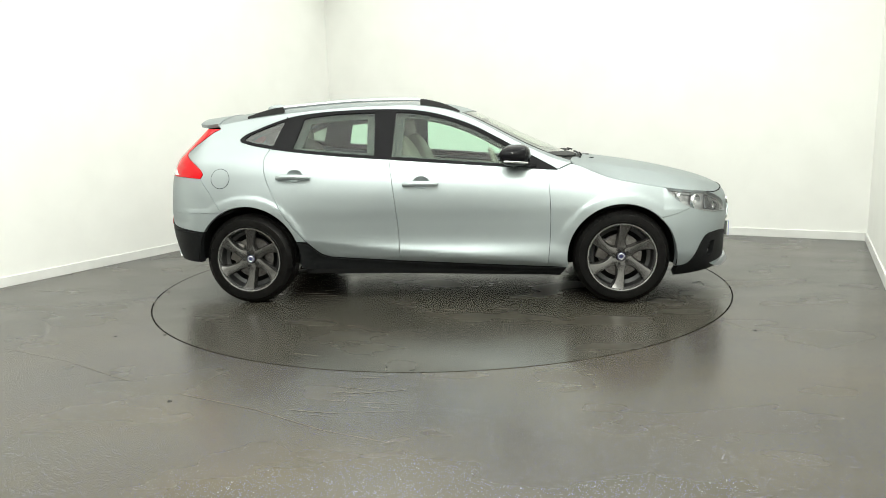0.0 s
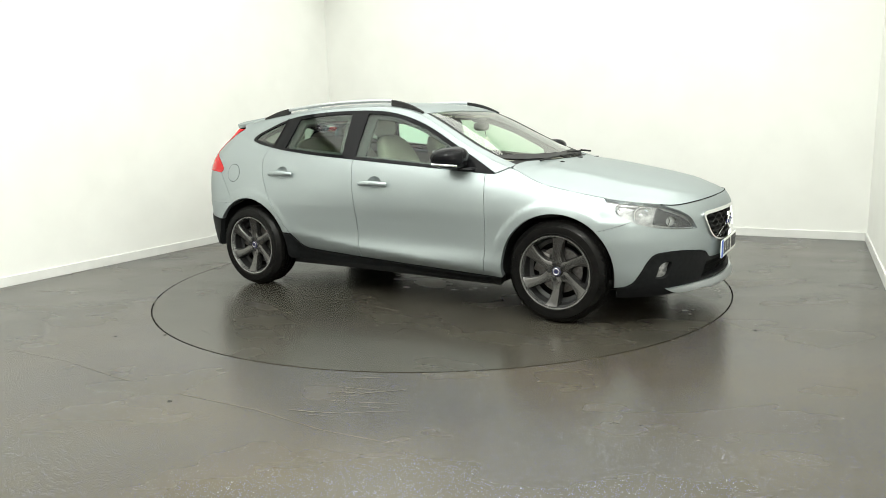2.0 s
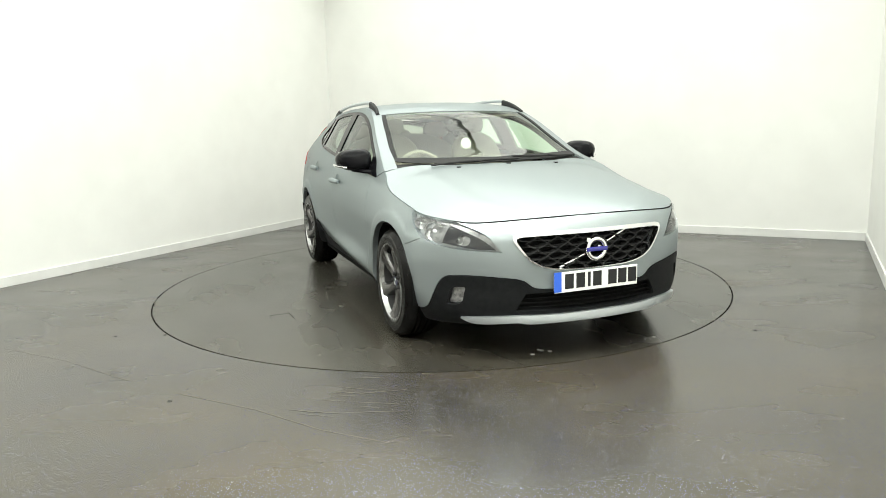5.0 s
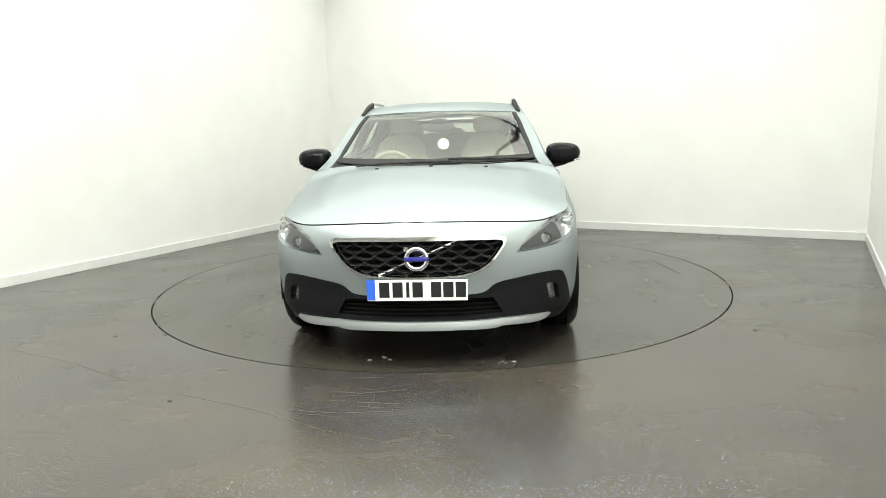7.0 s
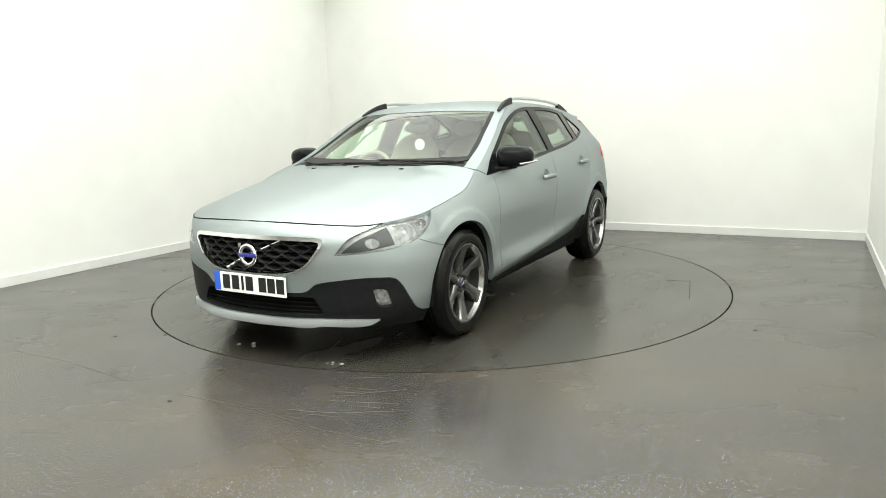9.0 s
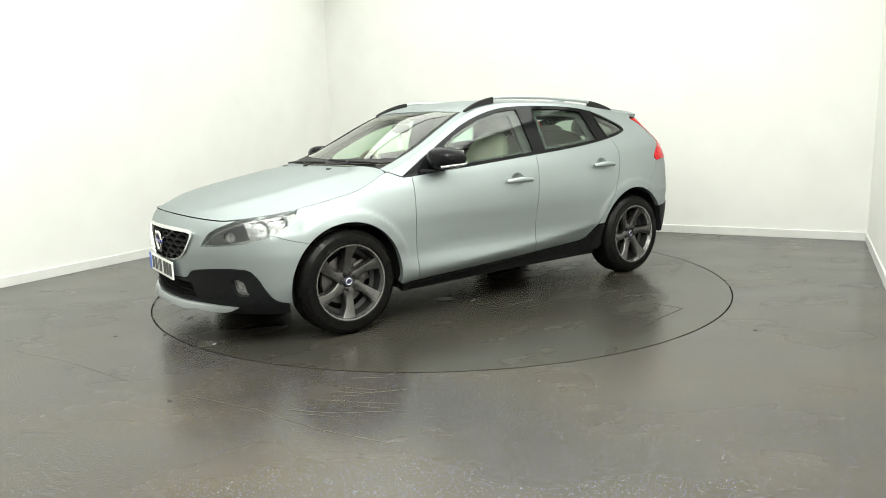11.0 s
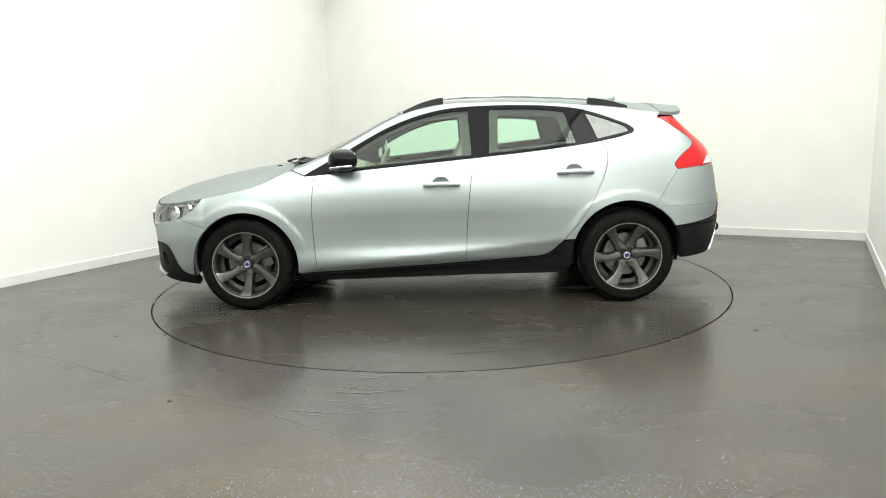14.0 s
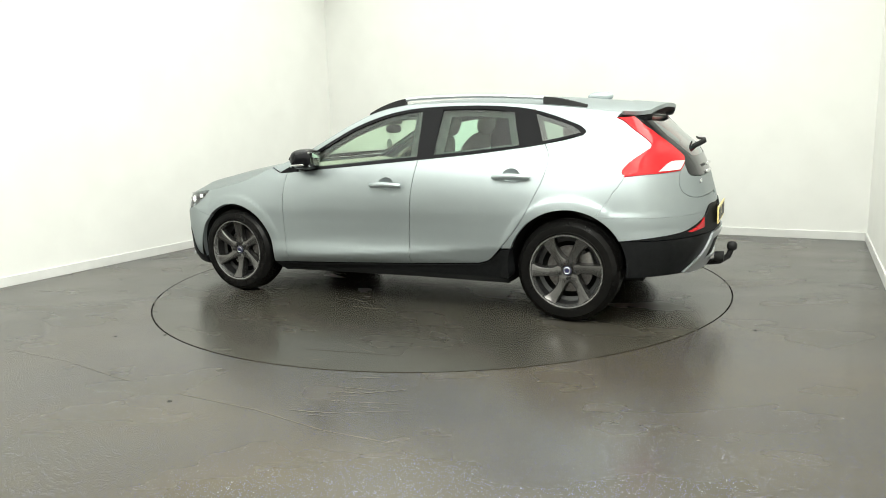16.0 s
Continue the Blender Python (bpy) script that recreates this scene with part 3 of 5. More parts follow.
def sheet(surface, loop, holes=(), step=0.035, gap=0.003, flange=0.02, lift=0.0, round_off=0.0):
    """A panel cut from a surface along loop, with its edges turned in. Returns points, triangles, normals."""
    loops = [shrink(tidy(loop, step * 0.6), gap)] + [shrink(tidy(h, step * 0.6), -gap) for h in holes]
    lo, hi = loops[0].min(axis=0), loops[0].max(axis=0)
    gx, gy = np.meshgrid(np.arange(lo[0], hi[0], step), np.arange(lo[1], hi[1], step * 0.87))
    gx = gx + (np.arange(gx.shape[0]) % 2)[:, None] * step / 2
    g = np.c_[gx.ravel(), gy.ravel()]
    g = g[inside(loops[0], g)]
    for h in loops[1:]:
        g = g[~inside(h, g)]
    rim = np.concatenate(loops)
    if len(g):
        g = g[np.array([np.min(np.sum((rim - p) ** 2, axis=1)) for p in g]) > (0.45 * step) ** 2]
    uv = np.concatenate([rim, g]) if len(g) else rim
    edges, k = [], 0
    for h in loops:
        edges += [(k + i, k + (i + 1) % len(h)) for i in range(len(h))]
        k += len(h)
    co, _, tris, _, _, _ = delaunay_2d_cdt([Vector(p) for p in uv], edges, [], 0, 1e-7)
    uv = np.array([tuple(c) for c in co])
    tris = np.array([t for t in tris if len(t) == 3])
    mid = uv[tris].mean(axis=1)
    keep = inside(loops[0], mid)
    for h in loops[1:]:
        keep &= ~inside(h, mid)
    tris = tris[keep]
    P = surface(uv[:, 0], uv[:, 1])
    e = 0.004
    N = np.cross(surface(uv[:, 0] + e, uv[:, 1]) - surface(uv[:, 0] - e, uv[:, 1]), surface(uv[:, 0], uv[:, 1] + e) - surface(uv[:, 0], uv[:, 1] - e))
    N /= np.linalg.norm(N, axis=1)[:, None] + 1e-12
    core = np.c_[P[:, 0] * 0.75, P[:, 1] * 0.3, np.full(len(P), 0.62)]
    N *= np.where(np.sum(N * (P - core), axis=1) < 0, -1, 1)[:, None]
    P = P + N * lift
    f = np.cross(P[tris[:, 1]] - P[tris[:, 0]], P[tris[:, 2]] - P[tris[:, 0]])
    bad = np.sum(f * N[tris[:, 0]], axis=1) < 0
    tris[bad] = tris[bad][:, ::-1]
    if flange:
        count = {}
        for t in tris:
            for a, b in ((t[0], t[1]), (t[1], t[2]), (t[2], t[0])):
                count[(int(a), int(b))] = 1
        rim_e = [(a, b) for a, b in count if (b, a) not in count]
        ids = sorted({i for e_ in rim_e for i in e_})
        top = {i: len(P) + n for n, i in enumerate(ids)}
        low = {i: len(P) + len(ids) + n for n, i in enumerate(ids)}
        P = np.concatenate([P, P[ids], P[ids] - N[ids] * flange])
        outw = {}
        for a, b in rim_e:
            d = np.cross(P[b] - P[a], N[a])
            d /= np.linalg.norm(d) + 1e-12
            outw[a], outw[b] = outw.get(a, 0) + d, outw.get(b, 0) + d
        W = np.array([outw[i] / (np.linalg.norm(outw[i]) + 1e-12) for i in ids])
        N = np.concatenate([N, W, W])
        extra = []
        for a, b in rim_e:
            extra += [(top[b], top[a], low[a]), (top[b], low[a], low[b])]
        tris = np.concatenate([tris, np.array(extra)])
    return P, tris, N


def panel(name, data, mat, parent, label="", mirror=False):
    """Link a sheet as one mesh part; mirror gives the twin on the other side."""
    P, tris, N = data
    if mirror:
        P, N, tris = P * (1, -1, 1), N * (1, -1, 1), tris[:, ::-1]
    d = bpy.data.meshes.new(name)
    d.from_pydata(P.tolist(), [], tris.tolist())
    d.polygons.foreach_set("use_smooth", [True] * len(d.polygons))
    d.normals_split_custom_set_from_vertices(N.tolist())
    d.materials.append(mat)
    ob = new(name, d)
    ob.parent = parent
    return tagged(ob, label=label) if label else ob


def pair(name, data, mat, parent, label=""):
    return panel(name, data, mat, parent, label), panel(name, data, mat, parent, label, True)


# ---- outlines on the wall ----
ARCH_F, ARCH_R, ARCH, ARCH_FR = (1.3235, 0.328), (-1.3235, 0.333), 0.382, 0.367
SEAM_FRONT = [(0.822, 0.262), (0.836, 0.42), (0.842, 0.60), (0.836, 0.78), (0.822, 0.934)]
SEAM_MID = [(-0.213, 0.308), (-0.222, 0.55), (-0.245, 0.80), (-0.277, 1.022)]
SEAM_REAR = [(-0.72, 0.338), (-0.79, 0.362), (-0.85, 0.415), (-0.92, 0.49), (-0.99, 0.575), (-1.06, 0.68), (-1.115, 0.79), (-1.165, 0.90), (-1.190, 1.00), (-1.185, 1.06), (-1.155, 1.112)]
BELT = [(0.893, 0.928), (0.4, 0.970), (-0.277, 1.024), (-0.764, 1.067), (-1.127, 1.113), (-1.30, 1.144), (-1.385, 1.168)]
DLO_TOP = [(-1.385, 1.168), (-1.398, 1.186), (-1.37, 1.215), (-1.28, 1.255), (-1.149, 1.303), (-1.02, 1.338), (-0.85, 1.361), (-0.392, 1.377), (-0.1, 1.362), (0.075, 1.328), (0.296, 1.252), (0.45, 1.175), (0.577, 1.106), (0.74, 1.018), (0.893, 0.936)]
BELT_C, DLO_TOP_C = curve(BELT), curve(DLO_TOP)


def belt_part(x0, x1):
    return [(x, float(np.interp(x, [p[0] for p in BELT_C[::-1]], [p[1] for p in BELT_C[::-1]]))) for x in np.linspace(x0, x1, 24)]


def edge_line(x0, x1, n=40):
    """The rim of the top, as wall coordinates."""
    return [along(float(x), float(edge_z(np.array([x]))[0])) for x in np.linspace(x0, x1, n)]


HEAD_TOP = [(s, z + 0.002) for s, z in edge_line(1.63, 1.915, 14)]
HEAD_IN = curve([HEAD_TOP[-1], nose(0.565, 0.677), nose(0.505, 0.597)])
HEAD_LOW = curve([nose(0.505, 0.597), (2.085, 0.606), (1.92, 0.626), (1.79, 0.660), (1.715, 0.695), (1.66, 0.738), (1.626, 0.778), (1.63, 0.79)])
HEAD = HEAD_TOP[:-1] + HEAD_IN + HEAD_LOW
CLAD_EDGE_F = [(1.683, 0.256), (1.755, 0.266), (1.80, 0.290), (1.852, 0.352), (1.899, 0.425), (1.935, 0.460), (1.965, 0.470)]
CLAD_TOP_F = [(1.965, 0.470), (2.067, 0.475), (2.206, 0.464), (2.314, 0.441), nose(0.34, 0.402), nose(0.25, 0.392), nose(0.0, 0.388)]
GRILLE = curve([nose(0.0, 0.676), nose(0.25, 0.675), nose(0.40, 0.671)]) + curve([nose(0.40, 0.671), nose(0.432, 0.662), nose(0.43, 0.645)]) + curve([nose(0.43, 0.645), nose(0.40, 0.60), nose(0.36, 0.555), nose(0.30, 0.520), nose(0.22, 0.502), nose(0.10, 0.496), nose(0.0, 0.495)])
GRILLE_LOOP = both(GRILLE, 2.6)
TL_OUT = [(-1.572, 1.267), (-1.728, 1.197), (-1.861, 1.134), (-1.893, 1.103), (-1.870, 1.085), (-1.796, 1.062), (-1.671, 1.005), (-1.632, 0.966), (-1.624, 0.944), (-1.641, 0.915)]
TL_LOW = [(-1.641, 0.915), (-1.751, 0.925), (-1.924, 0.932), (-2.116, 0.939)]
TL_IN = [(-2.116, 0.939), (-2.203, 0.985), (-2.238, 1.019), (-2.184, 1.062), (-2.116, 1.121), (-2.027, 1.176), (-1.93, 1.217), (-1.866, 1.246), (-1.80, 1.270)]
TAIL_LAMP = curve(TL_OUT) + curve(TL_LOW) + curve(TL_IN) + curve([(-1.80, 1.270), (-1.572, 1.267)])
BUMP_SEAM_R = [(-1.502, 0.671), (-1.585, 0.793), (-1.641, 0.915)]
BLACK_TOP_R = [(-1.648, 0.533), (-1.854, 0.551), (-2.02, 0.564), (-2.101, 0.574), (-2.20, 0.602), (-2.295, 0.638)]
GATE_SIDE = [(-2.116, 0.939), (-2.080, 0.875), (-2.099, 0.824), (-2.166, 0.785), (-2.264, 0.768), (-2.45, 0.768), (-2.6, 0.768)]


def build_car():
    car = tagged(new("car"), "silver-blue five-door hatchback with black lower cladding, on the turntable", "car")
    dark = "piano black"
    # side panels
    arch = lambda c, a0, a1: arc(c[0], c[1], ARCH if c is ARCH_R else ARCH_FR, a0, a1)
    sill_top = [(0.945, 0.262), (0.822, 0.256), (0.3, 0.278), (-0.213, 0.302), (-0.55, 0.322), (-0.72, 0.333)]
    a_f = math.degrees(math.atan2(0.594 - ARCH_F[1], 1.575 - ARCH_F[0]))
    fender = curve(SEAM_FRONT) + curve([(0.822, 0.934), (0.893, 0.934), (0.975, 0.968)]) + edge_line(0.975, 1.63)[1:-1] + [p for p in HEAD_LOW[::-1] if p[0] <= 1.79] + curve([(1.79, 0.660), (1.68, 0.622), (1.575, 0.594)]) + arch(ARCH_F, a_f, 190) + [(0.947, 0.258)]
    pair("front_fender", sheet(wall_at, fender, step=0.022, gap=0.0018, flange=0.035), PAINT, car)
    door_f = curve(SEAM_MID) + belt_part(-0.277, 0.82) + curve(SEAM_FRONT[::-1]) + curve([(0.822, 0.262), (0.3, 0.284), (-0.213, 0.308)])
    fd = pair("front_door", sheet(wall_at, door_f, step=0.026, gap=0.002), PAINT, car)
    door_r = curve(SEAM_REAR[::-1]) + curve([(-0.72, 0.338), (-0.5, 0.325), (-0.213, 0.308)]) + curve(SEAM_MID) + belt_part(-0.277, -1.155)
    rd = pair("rear_door", sheet(wall_at, door_r, step=0.026, gap=0.002), PAINT, car)
    a0 = 18.9
    a1 = math.degrees(math.atan2(0.671 - ARCH_R[1], -1.502 + 1.3235))
    body_side = [(-0.893, 0.453)] + curve(SEAM_REAR[3:]) + belt_part(-1.155, -1.38) + DLO_TOP_C + [(0.893, 0.936), (0.97, 0.968)] + edge_line(0.97, -1.60, 90) + [(-1.585, 1.285)] + curve(TL_OUT) + curve(BUMP_SEAM_R[::-1]) + arch(ARCH_R, a1, a0)
    pair("side_frame", sheet(wall_at, body_side, step=0.022, gap=0.0014, flange=0.035), PAINT, car)
    # fuel flap on the driver side
    flap = arc(-1.512, 0.914, 0.068, 0, 352)
    panel("fuel_flap", sheet(wall_at, flap, gap=0, flange=0.004, lift=0.0025, step=0.03), PAINT, car, "round painted fuel flap", True)
    ring = sheet(wall_at, arc(-1.512, 0.914, 0.0715, 0, 352), [arc(-1.512, 0.914, 0.068, 0, 352)], gap=0, flange=0, lift=0.0012, step=0.02)
    panel("fuel_flap_gap", ring, LINER, car, "", True)
    # sill cladding
    clad = curve(sill_top) + curve([(-0.72, 0.333), (-0.79, 0.357), (-0.855, 0.412), (-0.895, 0.450)]) + [(-0.963, 0.455)] + arc(ARCH_R[0], ARCH_R[1], ARCH, 18, -8) + curve([(-0.93, 0.248), (-0.4, 0.212), (0.3, 0.196), (0.93, 0.186)]) + [(0.95, 0.25)]
    pair("sill_cladding", sheet(wall_at, clad, flange=0.06, lift=0.006), CLAD, car, "black plastic sill cladding")
    # windows
    front_pane = curve([(-0.262, 1.045), (-0.20, 1.04), (0.3, 0.998), (0.665, 0.968)]) + curve([(0.665, 0.968), (0.64, 1.03), (0.50, 1.119), (0.28, 1.232), (0.07, 1.305), (-0.1, 1.340), (-0.262, 1.352)])
    rear_pane = curve([(-0.385, 1.055), (-0.6, 1.072), (-0.985, 1.112)]) + curve([(-0.985, 1.112), (-0.955, 1.20), (-0.915, 1.325)]) + curve([(-0.915, 1.325), (-0.7, 1.347), (-0.375, 1.354)])
    quarter = curve([(-1.135, 1.134), (-1.26, 1.158), (-1.365, 1.181)]) + curve([(-1.365, 1.181), (-1.34, 1.208), (-1.24, 1.252), (-1.06, 1.312)]) + curve([(-1.06, 1.312), (-1.10, 1.22), (-1.135, 1.134)])
    dlo = BELT_C + DLO_TOP_C
    trims = pair("window_surround", sheet(wall_at, dlo, [front_pane, rear_pane, quarter], step=0.025, gap=0.001, flange=0.012, lift=0.001), GLOSS_BLACK, car, "gloss black window surround and pillar covers")
    for nm, loop, mat in (("front_side_window", front_pane, GLASS), ("rear_side_window", rear_pane, GLASS), ("quarter_window", quarter, GLASS_REAR)):
        for o in pair(nm, sheet(wall_at, loop, step=0.05, gap=-0.004, flange=0, lift=-0.006), mat, car, "tinted window pane"):
            o.visible_shadow = False
    # bright seam between rear door glass and quarter glass
    strip = [(-1.045, 1.34), (-1.052, 1.338), (-1.118, 1.122), (-1.108, 1.121)]
    pair("window_divider", sheet(wall_at, strip, gap=0, flange=0.004, lift=0.004, step=0.03), GLOSS_BLACK, car)
    def drawn_in(loop, k):
        q = np.array(loop)
        c = (q.min(axis=0) + q.max(axis=0)) / 2
        return [tuple(c + (p - c) * k) for p in q]

    inner = sheet(wall_at, drawn_in(dlo, 0.985), [drawn_in(front_pane, 0.86), drawn_in(rear_pane, 0.80), drawn_in(quarter, 0.72)], step=0.03, gap=0.0, flange=0.02, lift=-0.032)
    pair("window_inner_trim", inner, FRAME_TRIM, car, "grey plastic inner window frame")
    waist = curve([(0.66, 0.947), (0.3, 0.979), (-0.277, 1.024), (-0.764, 1.067), (-1.127, 1.113), (-1.36, 1.163)])
    waist = waist + [(x, z + 0.007) for x, z in waist[::-1]]
    pair("waist_moulding", sheet(wall_at, waist, gap=0, flange=0.004, lift=0.006, step=0.02), GLOSS_BLACK, car)
    # door handles with finger bowls
    for doors, x0, x1, z in ((fd, -0.172, 0.066, 0.853), (rd, -1.081, -0.842, 0.914)):
        for o, sgn in zip(doors, (1, -1)):
            cx = (x0 + x1) / 2
            y = float(side_width(cx, z)[0])
            yr = [float(side_width(x, z)[0]) for x in (x0, x1)]
            yaw = math.atan2(yr[1] - yr[0], x1 - x0)
            bm = bmesh.new()
            bm = tube([(x0 + (x1 - x0) * k / 12, yr[0] + (yr[1] - yr[0]) * k / 12 + 0.016 + 0.024 * math.sin(math.pi * k / 12) ** 0.45, z + 0.006 * math.sin(math.pi * k / 12)) for k in range(13)], [0.013 + 0.004 * math.sin(math.pi * k / 12) for k in range(13)], 10, 1.15)
            h = part("door_handle", bm if sgn > 0 else mirrored(bm), PAINT, o, "painted pull handle")
            bowl = sheet(wall_at, [(cx + 0.005 + 0.058 * math.cos(a), z + 0.012 + 0.042 * math.sin(a)) for a in np.linspace(0, 2 * math.pi, 28, endpoint=False)], gap=0, flange=0, lift=0.0015, step=0.02)
            P, tr, N = bowl
            c = np.array([cx, y, z])
            d = np.linalg.norm((P - c)[:, [0, 2]], axis=1)
            N2 = N + np.c_[(P - c)[:, 0], 0 * d, (P - c)[:, 2]] * -16 * np.array([1, 0, 1])
            N2 /= np.linalg.norm(N2, axis=1)[:, None]
            panel("finger_bowl", (P, tr, N2), PAINT, o, "hollow behind the handle", sgn < 0)
    # nose
    bump_top = [(s, z + 0.004) for s, z in edge_line(1.915, 2.128, 30)[::-1]]
    bump = [nose(0.0, 0.764)] + bump_top[1:] + HEAD_IN[1:] + [p for p in HEAD_LOW if p[0] > 1.79] + curve([(1.79, 0.660), (1.68, 0.622), (1.575, 0.594)]) + arch(ARCH_F, a_f, -11) + curve(CLAD_EDGE_F) + curve(CLAD_TOP_F)
    front = panel("front_bumper", sheet(wall_at, both(bump, 2.6), [GRILLE_LOOP], step=0.028, gap=0.001, flange=0.035), PAINT, car)
    # dark bar along the bonnet edge, drawn for the shade in its shut gap
    lip = [wall_at(np.array([a]), np.array([b]))[0] + (0.0, 0.0, 0.001) for a, b in edge_line(1.915, 2.131, 34)]
    lip += [p * (1, -1, 1) for p in lip[::-1]]
    part("bonnet_shut_line", tube([tuple(p) for p in lip], 0.0034, 6), LINER, front, "dark bar standing in for the shaded gap at the bonnet edge")
    lowf = curve(CLAD_TOP_F[::-1]) + curve(CLAD_EDGE_F[::-1]) + [(1.685, 0.185)] + curve([(1.69, 0.185), along(1.9, 0.198), nose(0.5, 0.208), nose(0.0, 0.208)])
    intake = curve([nose(0.0, 0.375), nose(0.38, 0.37)]) + curve([nose(0.38, 0.37), nose(0.43, 0.285)]) + curve([nose(0.43, 0.285), nose(0.0, 0.275)])
    fog_loop = [nose(0.702 + 0.027 * math.copysign(abs(math.cos(a)) ** 0.45, math.cos(a)) - 0.017 * math.sin(a), 0.362 + 0.047 * math.copysign(abs(math.sin(a)) ** 0.45, math.sin(a))) for a in np.linspace(0, 2 * math.pi, 32, endpoint=False)]
    fog_twin = [(5.2 - s, z) for s, z in fog_loop]
    clad_f = panel("bumper_cladding", sheet(wall_at, both(lowf, 2.6), [both(intake, 2.6), fog_loop, fog_twin], step=0.03, flange=0.05, lift=0.004), CLAD, car, "black plastic lower bumper")
    pair("fog_lamp", sheet(wall_at, fog_loop, step=0.02, gap=-0.002, flange=0.01, lift=-0.026), FOG, clad_f, "clear fog lamp")
    panel("intake_back", sheet(wall_at, both(intake, 2.6), gap=-0.02, flange=0, lift=-0.05), LINER, clad_f)
    for z in (0.295, 0.318, 0.341, 0.362):
        pts = [tuple(wall_at(np.array([s]), np.array([z]))[0] - (0.02, 0, 0)) for s in np.linspace(nose(0.42, z)[0], 5.2 - nose(0.42, z)[0], 25)]
        part("intake_slat", tube(pts, 0.004, 6), LINER, clad_f)
    skid = curve([nose(0.0, 0.262), nose(0.30, 0.261), nose(0.425, 0.263)]) + curve([nose(0.425, 0.263), nose(0.56, 0.258), nose(0.685, 0.247)]) + curve([nose(0.685, 0.247), nose(0.655, 0.228), nose(0.42, 0.224)]) + curve([nose(0.42, 0.224), nose(0.40, 0.219), nose(0.2, 0.218), nose(0.0, 0.218)])
    P, tr, N = sheet(wall_at, both(skid, 2.6), step=0.02, flange=0.03, lift=0.012)
    P = P + np.c_[0.6 * np.clip(0.268 - P[:, 2], 0, 0.06), 0 * P[:, 1:]]
    N = N + (0, 0, 0.32)
    N /= np.linalg.norm(N, axis=1)[:, None]
    panel("skid_plate", (P, tr, N), SATIN, car, "satin silver skid plate")
    # grille
    grille = panel("grille", sheet(wall_at, GRILLE_LOOP, gap=-0.01, flange=0, lift=-0.05), LINER, car, "black honeycomb grille")
    gp = np.array(GRILLE_LOOP)
    rows = bmesh.new()
    hw, hh = 0.058, 0.036
    for j in range(-1, 7):
        for i in range(-9, 10):
            cy, cz = i * 0.108 + (j % 2) * 0.054, 0.500 + j * 0.0335
            hexa = [(cy - hw * 0.95, cz), (cy - hw * 0.38, cz + hh * 0.47), (cy + hw * 0.38, cz + hh * 0.47), (cy + hw * 0.95, cz), (cy + hw * 0.38, cz - hh * 0.47), (cy - hw * 0.38, cz - hh * 0.47)]
            uv = [((nose(abs(a), b)[0] if a >= 0 else 5.2 - nose(abs(a), b)[0]), b) for a, b in hexa]
            if not inside(gp, np.array([((nose(abs(cy), cz)[0] if cy >= 0 else 5.2 - nose(abs(cy), cz)[0]), cz)]))[0]:
                continue
            front_ring = [rows.verts.new(wall_at(np.array([a]), np.array([b]))[0] - np.array((0.012, 0, 0))) for a, b in uv]
            mid = sum((v.co for v in front_ring), Vector()) / 6
            back = [rows.verts.new(mid + (v.co - mid) * 0.72 - Vector((0.035, 0, 0))) for v in front_ring]
            for k in range(6):
                rows.faces.new((front_ring[k], front_ring[(k + 1) % 6], back[(k + 1) % 6], back[k]))
            mouth = [rows.verts.new(mid + (v.co - mid) * 1.18) for v in front_ring]
            for k in range(6):
                rows.faces.new((mouth[k], mouth[(k + 1) % 6], front_ring[(k + 1) % 6], front_ring[k]))
    part("honeycomb", rows, BLACK, grille, "black honeycomb mesh", smooth=False)
    outer = curve([nose(0.0, 0.696), nose(0.25, 0.695), nose(0.41, 0.690)]) + curve([nose(0.41, 0.690), nose(0.449, 0.678), nose(0.447, 0.650)]) + curve([nose(0.447, 0.650), nose(0.412, 0.60), nose(0.369, 0.549), nose(0.305, 0.514), nose(0.22, 0.496), nose(0.10, 0.490), nose(0.0, 0.489)])
    panel("grille_frame", sheet(wall_at, both(outer, 2.6), [GRILLE_LOOP], step=0.016, gap=0, flange=0.03, lift=0.012), CHROME, grille, "chrome grille frame")
    # badge: plain ring, arrow, band and a slanting bar
    bx = 2.178
    bar = tube([(bx - 0.028, -0.20, 0.502), (bx - 0.002, 0.0, 0.588), (bx - 0.032, 0.205, 0.672)], 0.007, 8)
    part("badge_bar", bar, CHROME, grille, "slanting chrome bar")
    ring = lathe([(0.052 + 0.0115 * math.cos(a), 0.008 * math.sin(a)) for a in np.linspace(0, 2 * math.pi, 13)], 40)
    ring.transform(pose(bx + 0.012, 0, 0.588, 0, 0, 90))
    cube(ring, bx + 0.004, bx + 0.016, -0.062, -0.040, 0.628, 0.650)
    part("badge_ring", ring, CHROME, grille, "chrome ring badge")
    part("badge_band", block(bx + 0.004, bx + 0.021, -0.062, 0.062, 0.577, 0.599, 0.002), BADGE_BLUE, grille, "blue badge band")
    # plate
    plate = part("number_plate", block(2.186, 2.196, -0.255, 0.255, 0.374, 0.482, 0.002), PLATE_WHITE, car, "white plate with dark bars", smooth=False)
    part("plate_band", block(2.194, 2.1975, -0.258, -0.215, 0.379, 0.484), PLATE_BLUE, plate, "blue band", smooth=False)
    for y, w in ((-0.168, 0.026), (-0.100, 0.026), (-0.048, 0.008), (0.002, 0.026), (0.096, 0.026), (0.158, 0.026), (0.221, 0.026)):
        part("plate_bar", block(2.195, 2.1975, y - w, y + w, 0.392, 0.471), INK, plate, smooth=False)
    part("plate_holder", block(2.17, 2.19, -0.05, 0.05, 0.366, 0.376), BLACK, plate, smooth=False)
